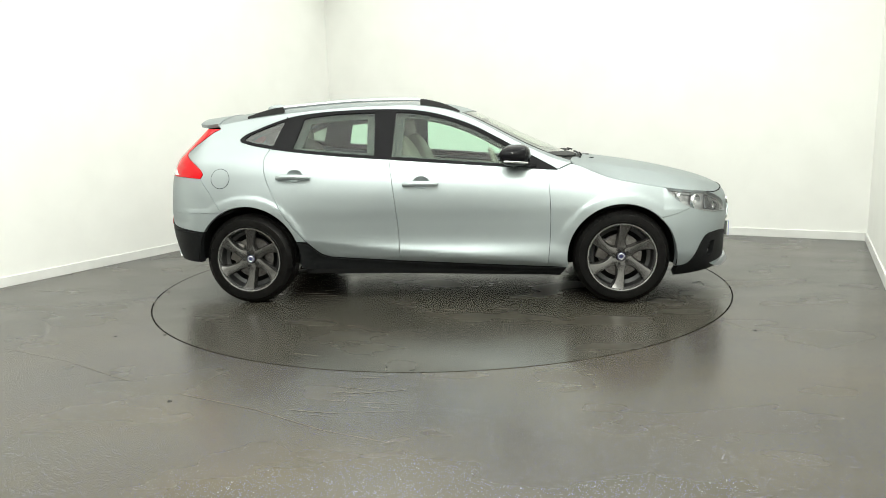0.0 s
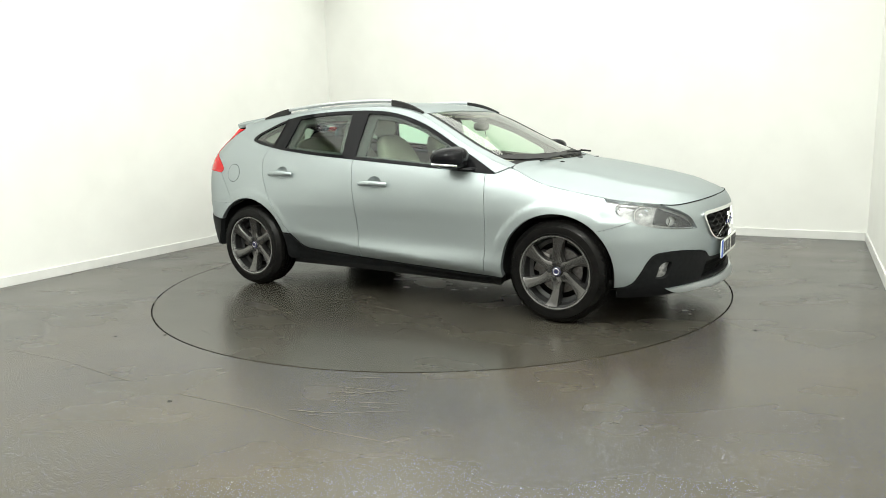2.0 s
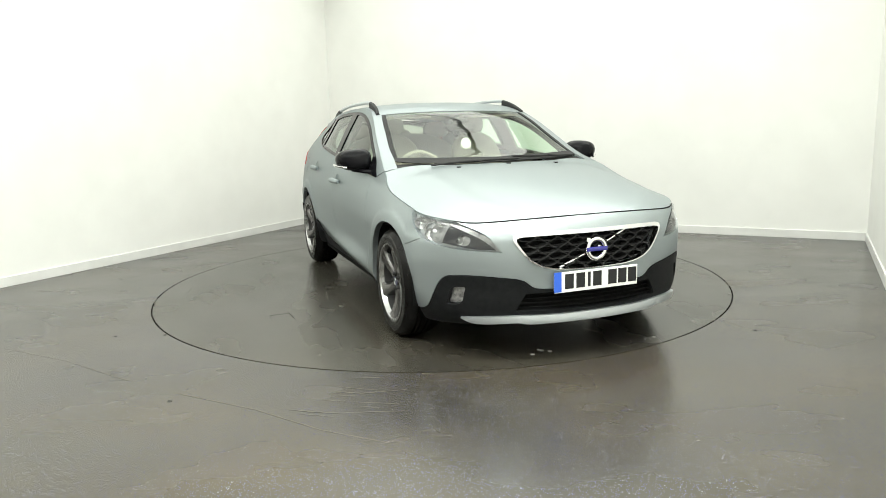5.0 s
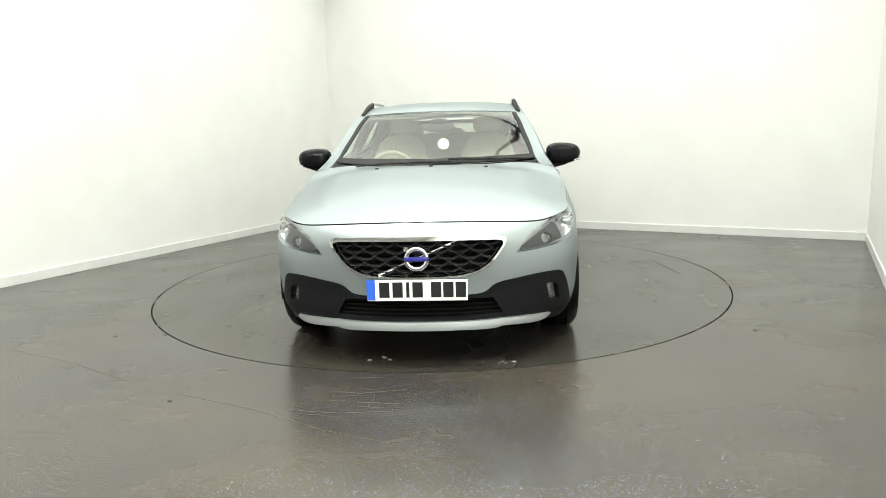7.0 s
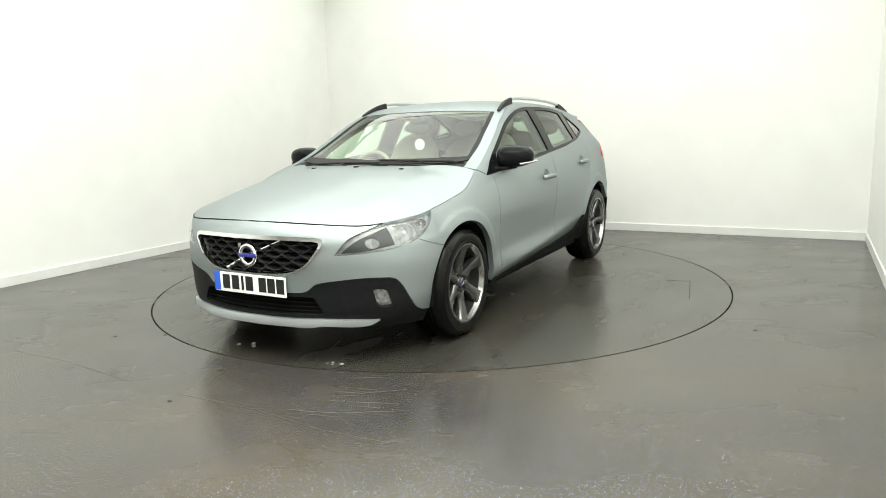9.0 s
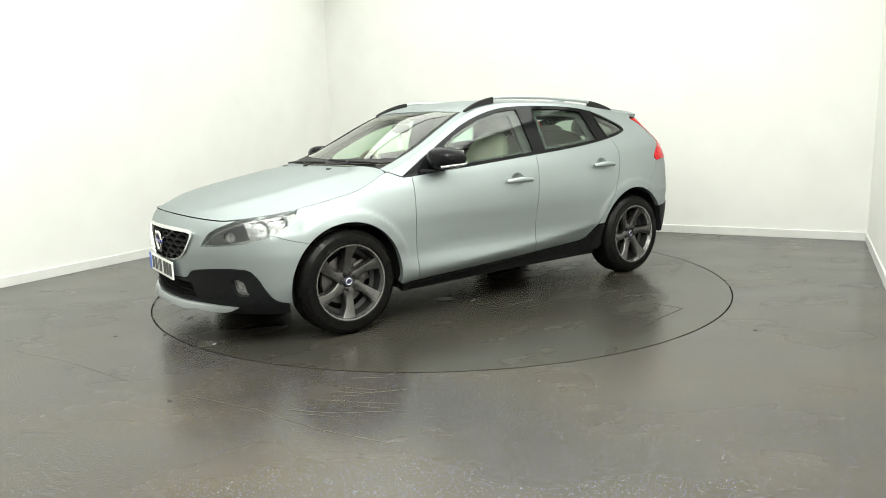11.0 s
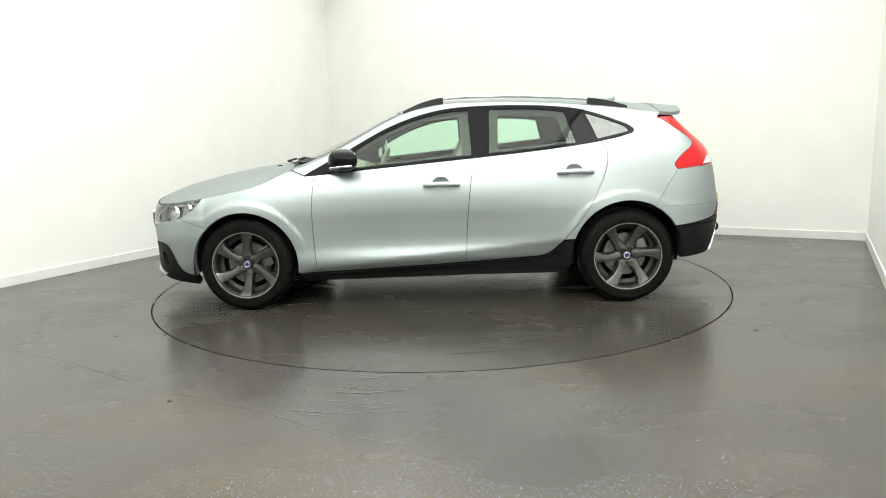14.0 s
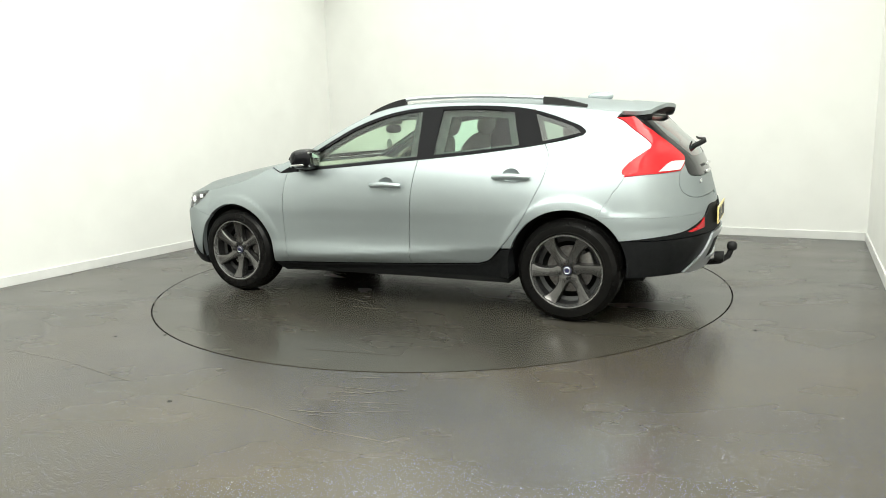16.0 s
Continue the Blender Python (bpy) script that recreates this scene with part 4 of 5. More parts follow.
    # head lamps
    for sgn in (1, -1):
        lens = panel("headlight", sheet(wall_at, HEAD, step=0.03, gap=0.002, flange=0.004, lift=0.001), LENS, car, "clear headlight with chrome reflectors", sgn < 0)
        lens.visible_shadow = False
        back = panel("lamp_housing", sheet(wall_at, HEAD, step=0.03, gap=-0.006, flange=0, lift=-0.028), LAMP_PALE, lens, "", sgn < 0)
        low = curve([(1.925, 0.640), (1.935, 0.69), (1.96, 0.738)]) + curve([(1.96, 0.738), (2.05, 0.702), (2.13, 0.664), (2.195, 0.606)]) + curve([(2.195, 0.606), (2.085, 0.613), (1.925, 0.640)])
        port = [(2.04 + 0.036 * math.cos(a), 0.655 + 0.028 * math.sin(a)) for a in np.linspace(0, 2 * math.pi, 24, endpoint=False)]
        panel("lamp_bezel", sheet(wall_at, low, [port], step=0.02, gap=0.001, flange=0.02, lift=-0.010), LAMP_DARK, lens, "dark smoky bezel", sgn < 0)
        for cx, cz, r in ((1.845, 0.692, 0.050), (1.735, 0.728, 0.030), (1.966, 0.655, 0.028)):
            s, z = along(cx, cz)
            p = wall_at(np.array([s]), np.array([z]))[0]
            bowl = lathe([(0.0, -0.030), (r * 0.35, -0.028), (r * 0.75, -0.018), (r, 0.0), (r * 1.08, 0.0), (r * 1.08, -0.02)], 28)
            bowl.transform(Matrix.Translation((p[0] - 0.016, p[1] - 0.011, p[2])) @ Matrix.Rotation(radians(-90 + 38), 4, "Z"))
            part("reflector", bowl if sgn > 0 else mirrored(bowl), LAMP_BOWL, lens, "round chrome reflector")
            bulb = blob(p[0] - 0.026, p[1] - 0.018, p[2], r * 0.26, r * 0.26, r * 0.26, 2, 14, 10)
            part("bulb", bulb if sgn > 0 else mirrored(bulb), CLEAR_WHITE, lens)
        strip = curve([along(1.67, 0.768), along(1.80, 0.753), along(1.885, 0.747)]) + curve([along(1.885, 0.738), along(1.80, 0.743), along(1.67, 0.758)])
        panel("lamp_brow", sheet(wall_at, strip, step=0.02, gap=0, flange=0.01, lift=-0.012), LAMP_PALE, lens, "chrome brow", sgn < 0)
    # hood, roof, windscreen
    hood = curve([top_pt(1.125, 0), top_pt(1.08, 0.35), top_pt(1.0, 0.58), (0.985, 0.93), (1.0, 1.0)]) + [(s, 1.0) for s in np.linspace(1.0, 2.56, 60)] + [(2.575, 0.6), (2.575, 0.0)]
    hood_ob = panel("bonnet", sheet(top_at, both(hood, 0), step=0.035, gap=0.004), PAINT, car)
    for y in (-0.35, 0.0, 0.35):
        z = float(top_at(np.array([1.17]), np.array([y / 0.78]))[0][2])
        part("washer_jet", block(1.15, 1.18, y - 0.012, y + 0.012, z - 0.004, z + 0.008, 0.003), BLACK, hood_ob)
    side_y = [(0.845, 0.690), (0.69, 0.660), (0.517, 0.629), (0.36, 0.602), (0.225, 0.572)]
    screen = curve([top_pt(1.08, 0), top_pt(1.035, 0.35), top_pt(0.95, 0.58), top_pt(0.875, 0.675)]) + curve([top_pt(x, y) for x, y in ((0.875, 0.675), *side_y[1:])]) + curve([top_pt(x, y) for x, y in ((0.225, 0.572), (0.262, 0.40), (0.285, 0.2), (0.292, 0.0))])
    ob = panel("windscreen", sheet(top_at, both(screen, 0), step=0.05, gap=-0.004, flange=0, lift=-0.004), SCREEN, car, "clear windscreen")
    ob.visible_shadow = False
    inner = curve([top_pt(1.0, 0), top_pt(0.955, 0.35), top_pt(0.885, 0.55), top_pt(0.83, 0.655)]) + curve([top_pt(x, y - 0.030) for x, y in ((0.83, 0.685), *side_y[1:])]) + curve([top_pt(x - 0.012, y * 0.97) for x, y in ((0.225, 0.572), (0.262, 0.40), (0.285, 0.2), (0.292, 0.0))])
    panel("windscreen_border", sheet(top_at, both(screen, 0), [both(inner, 0)], step=0.025, gap=-0.002, flange=0.006, lift=0.0), BLACK, car, "black windscreen border")
    cowl = curve([top_pt(1.125, 0), top_pt(1.08, 0.35), top_pt(1.0, 0.58), top_pt(0.985, 0.70)]) + curve([top_pt(0.90, 0.70), top_pt(0.95, 0.58), top_pt(1.035, 0.35), top_pt(1.08, 0)])
    panel("scuttle", sheet(top_at, both(cowl, 0), step=0.03, gap=-0.003, flange=0, lift=-0.012), BLACK, car, "black scuttle panel")
    roof = curve([top_pt(x, y) for x, y in ((0.292, 0.0), (0.285, 0.2), (0.262, 0.40), (0.225, 0.572))]) + curve([top_pt(x, y) for x, y in ((0.225, 0.572), *side_y[::-1][1:-1], (0.875, 0.68))]) + [top_pt(0.985, 0.70), (0.985, 1.0)] + [(x, 1.0) for x in np.linspace(0.97, -1.60, 100)] + curve([(-1.60, 1.0), (-1.60, 0.5), (-1.60, 0.0)])
    panel("roof", sheet(top_at, both(roof, 0), step=0.04, gap=0.0012), PAINT, car)
    # tail
    spoil = curve([(-1.595, 0.0), (-1.595, 0.5), (-1.595, 0.985)]) + curve([(-1.595, 0.985), (-1.70, 0.95), (-1.765, 0.86)]) + curve([(-1.765, 0.86), (-1.805, 0.5), (-1.815, 0.0)])
    panel("spoiler", sheet(top_at, both(spoil, 0), step=0.03, gap=0.001, flange=0.026, lift=0.006), PAINT, car, "painted roof spoiler")
    back_top = curve([tail(0.0, 1.315), tail(0.35, 1.310), (-1.80, 1.272)])
    glass_low = [(-2.203, 0.985), (-2.221, 0.922), (-2.35, 0.897), (-2.6, 0.892)]
    rear_win = back_top + curve(TL_IN[::-1][:-1]) + curve(glass_low)
    pane = curve([tail(0.0, 1.285), tail(0.30, 1.28), tail(0.45, 1.25)]) + curve([tail(0.45, 1.25), tail(0.47, 1.14), tail(0.44, 1.06)]) + curve([tail(0.44, 1.06), tail(0.36, 1.025), tail(0.0, 1.02)])
    frame_ob = panel("tailgate_upper", sheet(wall_at, both(rear_win, -2.6), [both(pane, -2.6)], step=0.03, gap=0.002, flange=0.02), GLOSS_BLACK, car, "gloss black frame of the rear window")
    panel("rear_window", sheet(wall_at, both(pane, -2.6), step=0.05, gap=-0.004, flange=0, lift=-0.004), GLASS_REAR, frame_ob, "dark rear window pane").visible_shadow = False
    gate = curve(glass_low[::-1]) + curve(TL_IN[1::-1]) + curve(GATE_SIDE)
    gate_ob = panel("tailgate", sheet(wall_at, both(gate, -2.6), step=0.035), PAINT, car)
    part("tailgate_handle", block(-2.075, -2.05, -0.14, 0.14, 0.895, 0.915, 0.004), CHROME, gate_ob)
    bm = bmesh.new()
    for k in range(5):
        cube(bm, -2.066, -2.058, -0.15 + 0.06 * k, -0.11 + 0.06 * k, 0.945, 0.965, 0.002)
    part("tail_badge", bm, CHROME, gate_ob, "row of plain chrome bars")
    bm = bmesh.new()
    for k in range(3):
        cube(bm, -2.060, -2.050, 0.34 + 0.035 * k, 0.365 + 0.035 * k, 0.852, 0.872, 0.002)
    part("model_badge", bm, CHROME, gate_ob, "row of plain chrome bars")
    wiper = tube([(-1.94, 0.0, 1.055), (-2.00, 0.0, 1.082), (-2.035, 0.0, 1.102), (-2.03, -0.03, 1.112), (-1.985, -0.12, 1.115), (-1.95, -0.34, 1.12)], [0.016, 0.018, 0.016, 0.011, 0.008, 0.006], 10)
    part("rear_wiper", wiper, BLACK, gate_ob, "black rear wiper")
    a2 = math.degrees(math.atan2(0.533 - ARCH_R[1], -1.648 + 1.3235))
    bump_r = curve(BUMP_SEAM_R) + curve(TL_LOW) + curve(GATE_SIDE) + curve([tail(0.0, 0.70), tail(0.33, 0.70), (-2.295, 0.638)]) + curve(BLACK_TOP_R[::-1]) + arc(ARCH_R[0], ARCH_R[1], ARCH, a2, a1)
    panel("rear_bumper", sheet(wall_at, both(bump_r, -2.6), step=0.03, gap=0.0006, flange=0.035), PAINT, car)
    low_r = curve(BLACK_TOP_R) + curve([(-2.295, 0.638), tail(0.33, 0.70), tail(0.0, 0.70)]) + curve([tail(0.0, 0.29), tail(0.5, 0.298), along(-1.9, 0.306), (-1.688, 0.306)]) + arc(ARCH_R[0], ARCH_R[1], ARCH, 184, a2)
    rear_clad = panel("rear_cladding", sheet(wall_at, both(low_r, -2.6), flange=0.04, lift=0.005), CLAD, car, "black plastic lower bumper")
    refl = curve([tail(0.605, 0.568), tail(0.50, 0.60), tail(0.435, 0.638)]) + curve([tail(0.435, 0.638), tail(0.43, 0.575)]) + curve([tail(0.43, 0.575), tail(0.60, 0.558)])
    pair("rear_reflector", sheet(wall_at, refl, step=0.02, gap=0.001, flange=0.01, lift=0.008), RED, rear_clad, "red reflector")
    silver = curve([tail(0.0, 0.54), tail(0.30, 0.53)]) + curve([tail(0.30, 0.53), tail(0.40, 0.42), tail(0.58, 0.312)]) + curve([tail(0.58, 0.312), tail(0.5, 0.298), tail(0.0, 0.29)])
    hole = curve([tail(0.0, 0.49), tail(0.26, 0.48)]) + curve([tail(0.26, 0.48), tail(0.33, 0.36)]) + curve([tail(0.33, 0.36), tail(0.0, 0.36)])
    panel("rear_skid", sheet(wall_at, both(silver, -2.6), [both(hole, -2.6)], step=0.025, flange=0.03, lift=0.018), SATIN, rear_clad, "satin silver skid plate")
    rp = part("rear_plate", block(-2.160, -2.150, -0.26, 0.26, 0.575, 0.686, 0.002), PLATE_YELLOW, car, "yellow plate with dark bars", smooth=False)
    for y in (-0.20, -0.13, -0.07, 0.0, 0.10, 0.16, 0.22):
        part("plate_bar", block(-2.1615, -2.159, y - 0.024, y + 0.024, 0.59, 0.67), INK, rp, smooth=False)
    for sgn in (1, -1):
        tl = panel("tail_light", sheet(wall_at, TAIL_LAMP, step=0.025, gap=0.0015, flange=0.02, lift=0.004), RED, car, "red tail light with a clear segment", sgn < 0)
        rev = curve([(-1.884, 0.943), (-2.112, 0.948)]) + curve([(-2.112, 0.948), (-2.212, 0.997)]) + curve([(-2.212, 0.997), (-2.009, 0.992), (-1.884, 0.943)])
        panel("reversing_lens", sheet(wall_at, rev, step=0.02, gap=0, flange=0.004, lift=0.007), CLEAR_WHITE, tl, "clear reversing lens", sgn < 0)
    # tow bar
    tow = part("tow_bar", tube([(-1.95, 0, 0.27), (-2.06, 0, 0.268), (-2.16, 0, 0.282), (-2.215, 0, 0.322), (-2.232, 0, 0.372)], [0.02, 0.02, 0.021, 0.02, 0.018], 12), BLACK, car, "black swan-neck tow bar")
    part("tow_ball", blob(-2.235, 0, 0.390, 0.033, 0.033, 0.033, 2.4, 18, 12), BLACK, tow)
    part("tow_socket", lathe([(0.0, -0.03), (0.032, -0.03), (0.036, 0.0), (0.036, 0.03), (0.0, 0.03)], 18), BLACK, tow).matrix_basis = pose(-2.16, 0.06, 0.325, 0, 0, 90)
    # mirrors
    for sgn in (1, -1):
        m = pose(0.605, 0.895, 1.035, 0, 0, 9)
        cap = blob(0, 0, 0, 0.100, 0.122, 0.074, 2.7, 32, 20)
        for v in cap.verts:
            if v.co.x < -0.075:
                v.co.x = -0.075 + (v.co.x + 0.075) * 0.1
            v.co.z += 0.014 * (v.co.y / 0.122) * (-0.6 if v.co.z > 0 else 1.0)
            v.co.x -= 0.03 * max(0, v.co.y / 0.122) ** 2
        cap.transform(m)
        cap_ob = part("door_mirror", cap if sgn > 0 else mirrored(cap), GLOSS_BLACK, car, "gloss black door mirror")
        arm = tube([(0.74, 0.785, 0.958), (0.69, 0.83, 0.958), (0.62, 0.90, 0.972)], [0.03, 0.026, 0.03], 10, 0.6)
        part("mirror_arm", arm if sgn > 0 else mirrored(arm), GLOSS_BLACK, cap_ob)
        ind = tube([(0.53, 1.012, 1.003), (0.58, 1.017, 1.0), (0.64, 0.998, 0.995), (0.685, 0.955, 0.988)], 0.008, 8)
        part("mirror_indicator", ind if sgn > 0 else mirrored(ind), CHROME, cap_ob, "bright indicator strip")
        gl = block(-0.004, 0.0, -0.09, 0.09, -0.05, 0.05, 0.001, m=m @ pose(-0.0745, 0, 0.003))
        part("mirror_pane", gl if sgn > 0 else mirrored(gl), CHROME, cap_ob)
    # roof rails
    for sgn in (1, -1):
        xs = np.linspace(0.21, -1.375, 40)
        base = []
        for x in xs:
            q = top_at(np.array([x]), np.array([0.945]))[0]
            k = min(1, (0.21 - x) / 0.30, (x + 1.375) / 0.27)
            base.append((x, q[1] - 0.004, q[2] + 0.006 + 0.030 * math.sin(max(0, k) * math.pi / 2)))
        mid = [p for p in base if -1.10 <= p[0] <= -0.07]
        r = tube(mid, 0.013, 10, 1.0)
        rail = part("roof_rail", r if sgn > 0 else mirrored(r), SATIN, car, "silver roof rail with black feet")
        for foot in ([p for p in base if p[0] >= -0.10], [p for p in base if p[0] <= -1.07]):
            bm = bmesh.new()
            cols = []
            for x, y, z in foot:
                zb = float(top_at(np.array([x]), np.array([0.945]))[0][2]) - 0.012
                cols.append([bm.verts.new((x, y + dy, zz)) for dy, zz in ((0.015, zb), (0.012, z + 0.006), (0, z + 0.010), (-0.012, z + 0.006), (-0.015, zb))])
            for a, b in zip(cols, cols[1:]):
                for k in range(4):
                    bm.faces.new((a[k], a[k + 1], b[k + 1], b[k]))
            bm.faces.new(cols[0]), bm.faces.new(cols[-1][::-1])
            bmesh.ops.recalc_face_normals(bm, faces=bm.faces)
            part("rail_foot", bm if sgn > 0 else mirrored(bm), BLACK, rail, "black rail foot")
    fin = blob(-1.33, 0, 1.42, 0.09, 0.022, 0.035, 2.2, 18, 12)
    part("roof_aerial", fin, PAINT, car, "small fin aerial")
    # wipers
    for pts in ([(1.07, -0.50, 0.0), (1.08, -0.2, 0.0), (1.075, 0.12, 0.0)], [(1.03, 0.10, 0.0), (1.02, 0.35, 0.0), (0.955, 0.62, 0.0)]):
        line = []
        for x, y, _ in curve(pts, 0.06) + [pts[-1]]:
            q = top_at(np.array([x]), np.array([y / edge_y(x)[0]]))[0]
            line.append((q[0], q[1], q[2] + 0.012))
        w = part("windscreen_wiper", tube(line, 0.007, 8), BLACK, car, "black wiper blade")
        part("wiper_arm", tube([(line[0][0] + 0.05, (line[0][1] + line[-1][1]) / 2 + 0.1, line[0][2] - 0.01), (line[3][0] + 0.012, (line[0][1] + line[-1][1]) / 2, line[3][2] + 0.006)], 0.007, 8), BLACK, w)
    return car


car = build_car()


# ---- wheels ----
# the barrel's colour holds the shade behind the spokes; the lip stays bright
BARREL = material("wheel barrel darkened for shade", (0.05, 0.05, 0.05), 0.4, 0.8)


def wheel_meshes():
    R, half = 0.328, 0.112
    tyre = [(0.222, half - 0.012), (0.232, half + 0.002), (0.240, half + 0.007), (0.247, half + 0.0075), (0.249, half + 0.005), (0.272, half + 0.007), (0.290, half + 0.005), (0.292, half + 0.002), (0.312, half - 0.012), (0.322, half - 0.03), (R - 0.001, half - 0.05)]
    for y in (0.045, 0.018, -0.018, -0.045):
        tyre += [(R, y + 0.008), (R - 0.007, y + 0.006), (R - 0.007, y - 0.002), (R, y - 0.004)]
    tyre += [(R - 0.001, -half + 0.05), (0.312, -half + 0.012), (0.28, -half), (0.222, -half + 0.012)]
    t = lathe(tyre, 72)
    rim = [(0.180, 0.02), (0.205, 0.03), (0.214, 0.070), (0.216, 0.088), (0.226, 0.117), (0.234, 0.118), (0.234, 0.100), (0.220, 0.080), (0.208, -0.09), (0.222, -0.105)]
    r = lathe(rim[3:7], 72)
    barrel = lathe(rim[:4] + [(0.219, 0.080), (0.208, -0.09), (0.222, -0.105)], 72)
    # one of six blades: a flat face that flares to one side at the rim, and flanks turned back
    bm = bmesh.new()
    cols = []
    n = 18
    for i in range(n + 1):
        rad = 0.040 + 0.180 * i / n
        one = float(np.interp(rad, [0.04, 0.06, 0.075, 0.095, 0.13, 0.18, 0.22], [0.024, 0.034, 0.030, 0.025, 0.023, 0.020, 0.019]))
        two = float(np.interp(rad, [0.04, 0.06, 0.075, 0.095, 0.13, 0.165, 0.19, 0.205, 0.22], [0.024, 0.034, 0.027, 0.020, 0.022, 0.032, 0.045, 0.056, 0.070]))
        y = float(np.interp(rad, [0.04, 0.07, 0.12, 0.20, 0.22], [0.074, 0.076, 0.083, 0.101, 0.108]))
        ring = []
        for c, dy in ((-one - 0.010, -0.055), (-one - 0.005, -0.014), (-one, -0.001), (-one + 0.003, 0.0), (two - 0.003, 0.0), (two, -0.0015), (two + 0.007, -0.016), (two + 0.010, -0.055)):
            ring.append(bm.verts.new((rad, y + dy, c)))
        cols.append(ring)
    for a, b in zip(cols, cols[1:]):
        for k in range(7):
            bm.faces.new((a[k], a[k + 1], b[k + 1], b[k]))
    bmesh.ops.recalc_face_normals(bm, faces=bm.faces)
    hub = lathe([(0.0, 0.078), (0.030, 0.078), (0.034, 0.074), (0.036, 0.066), (0.058, 0.072), (0.068, 0.066), (0.072, 0.03), (0.0, 0.02)], 40)
    cap = lathe([(0.0, 0.0815), (0.020, 0.0815), (0.028, 0.079), (0.029, 0.074), (0.0, 0.074)], 28)
    capring = lathe([(0.016, 0.083), (0.019, 0.0845), (0.022, 0.083), (0.022, 0.08), (0.016, 0.08)], 28)
    nut = lathe([(0.0, 0.090), (0.008, 0.090), (0.0115, 0.086), (0.0115, 0.055), (0.0, 0.055)], 6)
    disc = lathe([(0.06, 0.012), (0.148, 0.012), (0.148, -0.012), (0.06, -0.012), (0.06, 0.012)], 48)
    hat = lathe([(0.0, 0.035), (0.066, 0.035), (0.072, 0.012), (0.0, 0.0)], 32)
    back = lathe([(0.0, -0.03), (0.205, -0.03), (0.205, -0.06), (0.0, -0.06)], 32)
    cal = bmesh.new()
    cube(cal, -0.165, -0.085, -0.03, 0.032, -0.07, 0.07, 0.012)
    out = {}
    for nm, b, m in (("tyre", t, RUBBER), ("rim", r, ALLOY_LIP), ("rim_barrel", barrel, BARREL), ("spoke", bm, ALLOY), ("hub", hub, ALLOY), ("hub_cap", cap, CAP_BLUE), ("cap_ring", capring, CHROME), ("wheel_nut", nut, BLACK), ("brake_disc", disc, STEEL), ("disc_hat", hat, STEEL), ("dust_shield", back, LINER), ("brake_caliper", cal, STEEL)):
        out[nm] = link_mesh(nm, b, m, True, 40)
    return out


def part_of(name, data, parent, m):
    ob = new(name, data)
    ob.parent = parent
    ob.matrix_basis = m
    return ob


def fit_wheels():
    data = wheel_meshes()
    for x, y, sgn, turn in ((1.3235, 0.765, 1, 30), (1.3235, -0.765, -1, 29), (-1.3235, 0.765, 1, 7), (-1.3235, -0.765, -1, 29)):
        hubp = part_of("wheel", None, car, pose(x, y, 0.328, 0, 0, 0 if sgn > 0 else 180))
        tagged(hubp, "six-spoke dark alloy wheel with black tyre")
        spin = pose(0, 0, 0, 0, turn, 0)
        for nm in ("tyre", "rim", "rim_barrel", "hub", "hub_cap", "cap_ring"):
            part_of(nm, data[nm], hubp, spin)
        for k in range(6):
            part_of("spoke", data["spoke"], hubp, pose(0, 0, 0, 0, turn + 60 * k, 0))
        for k in range(5):
            a = turn + 72 * k + 42
            part_of("wheel_nut", data["wheel_nut"], hubp, pose(0.05 * math.cos(radians(a)), 0, 0.05 * math.sin(radians(a))))
        for nm in ("brake_disc", "disc_hat", "dust_shield", "brake_caliper"):
            part_of(nm, data[nm], hubp, pose(0, 0, 0, 0, 20 if sgn > 0 else 160, 0))


fit_wheels()


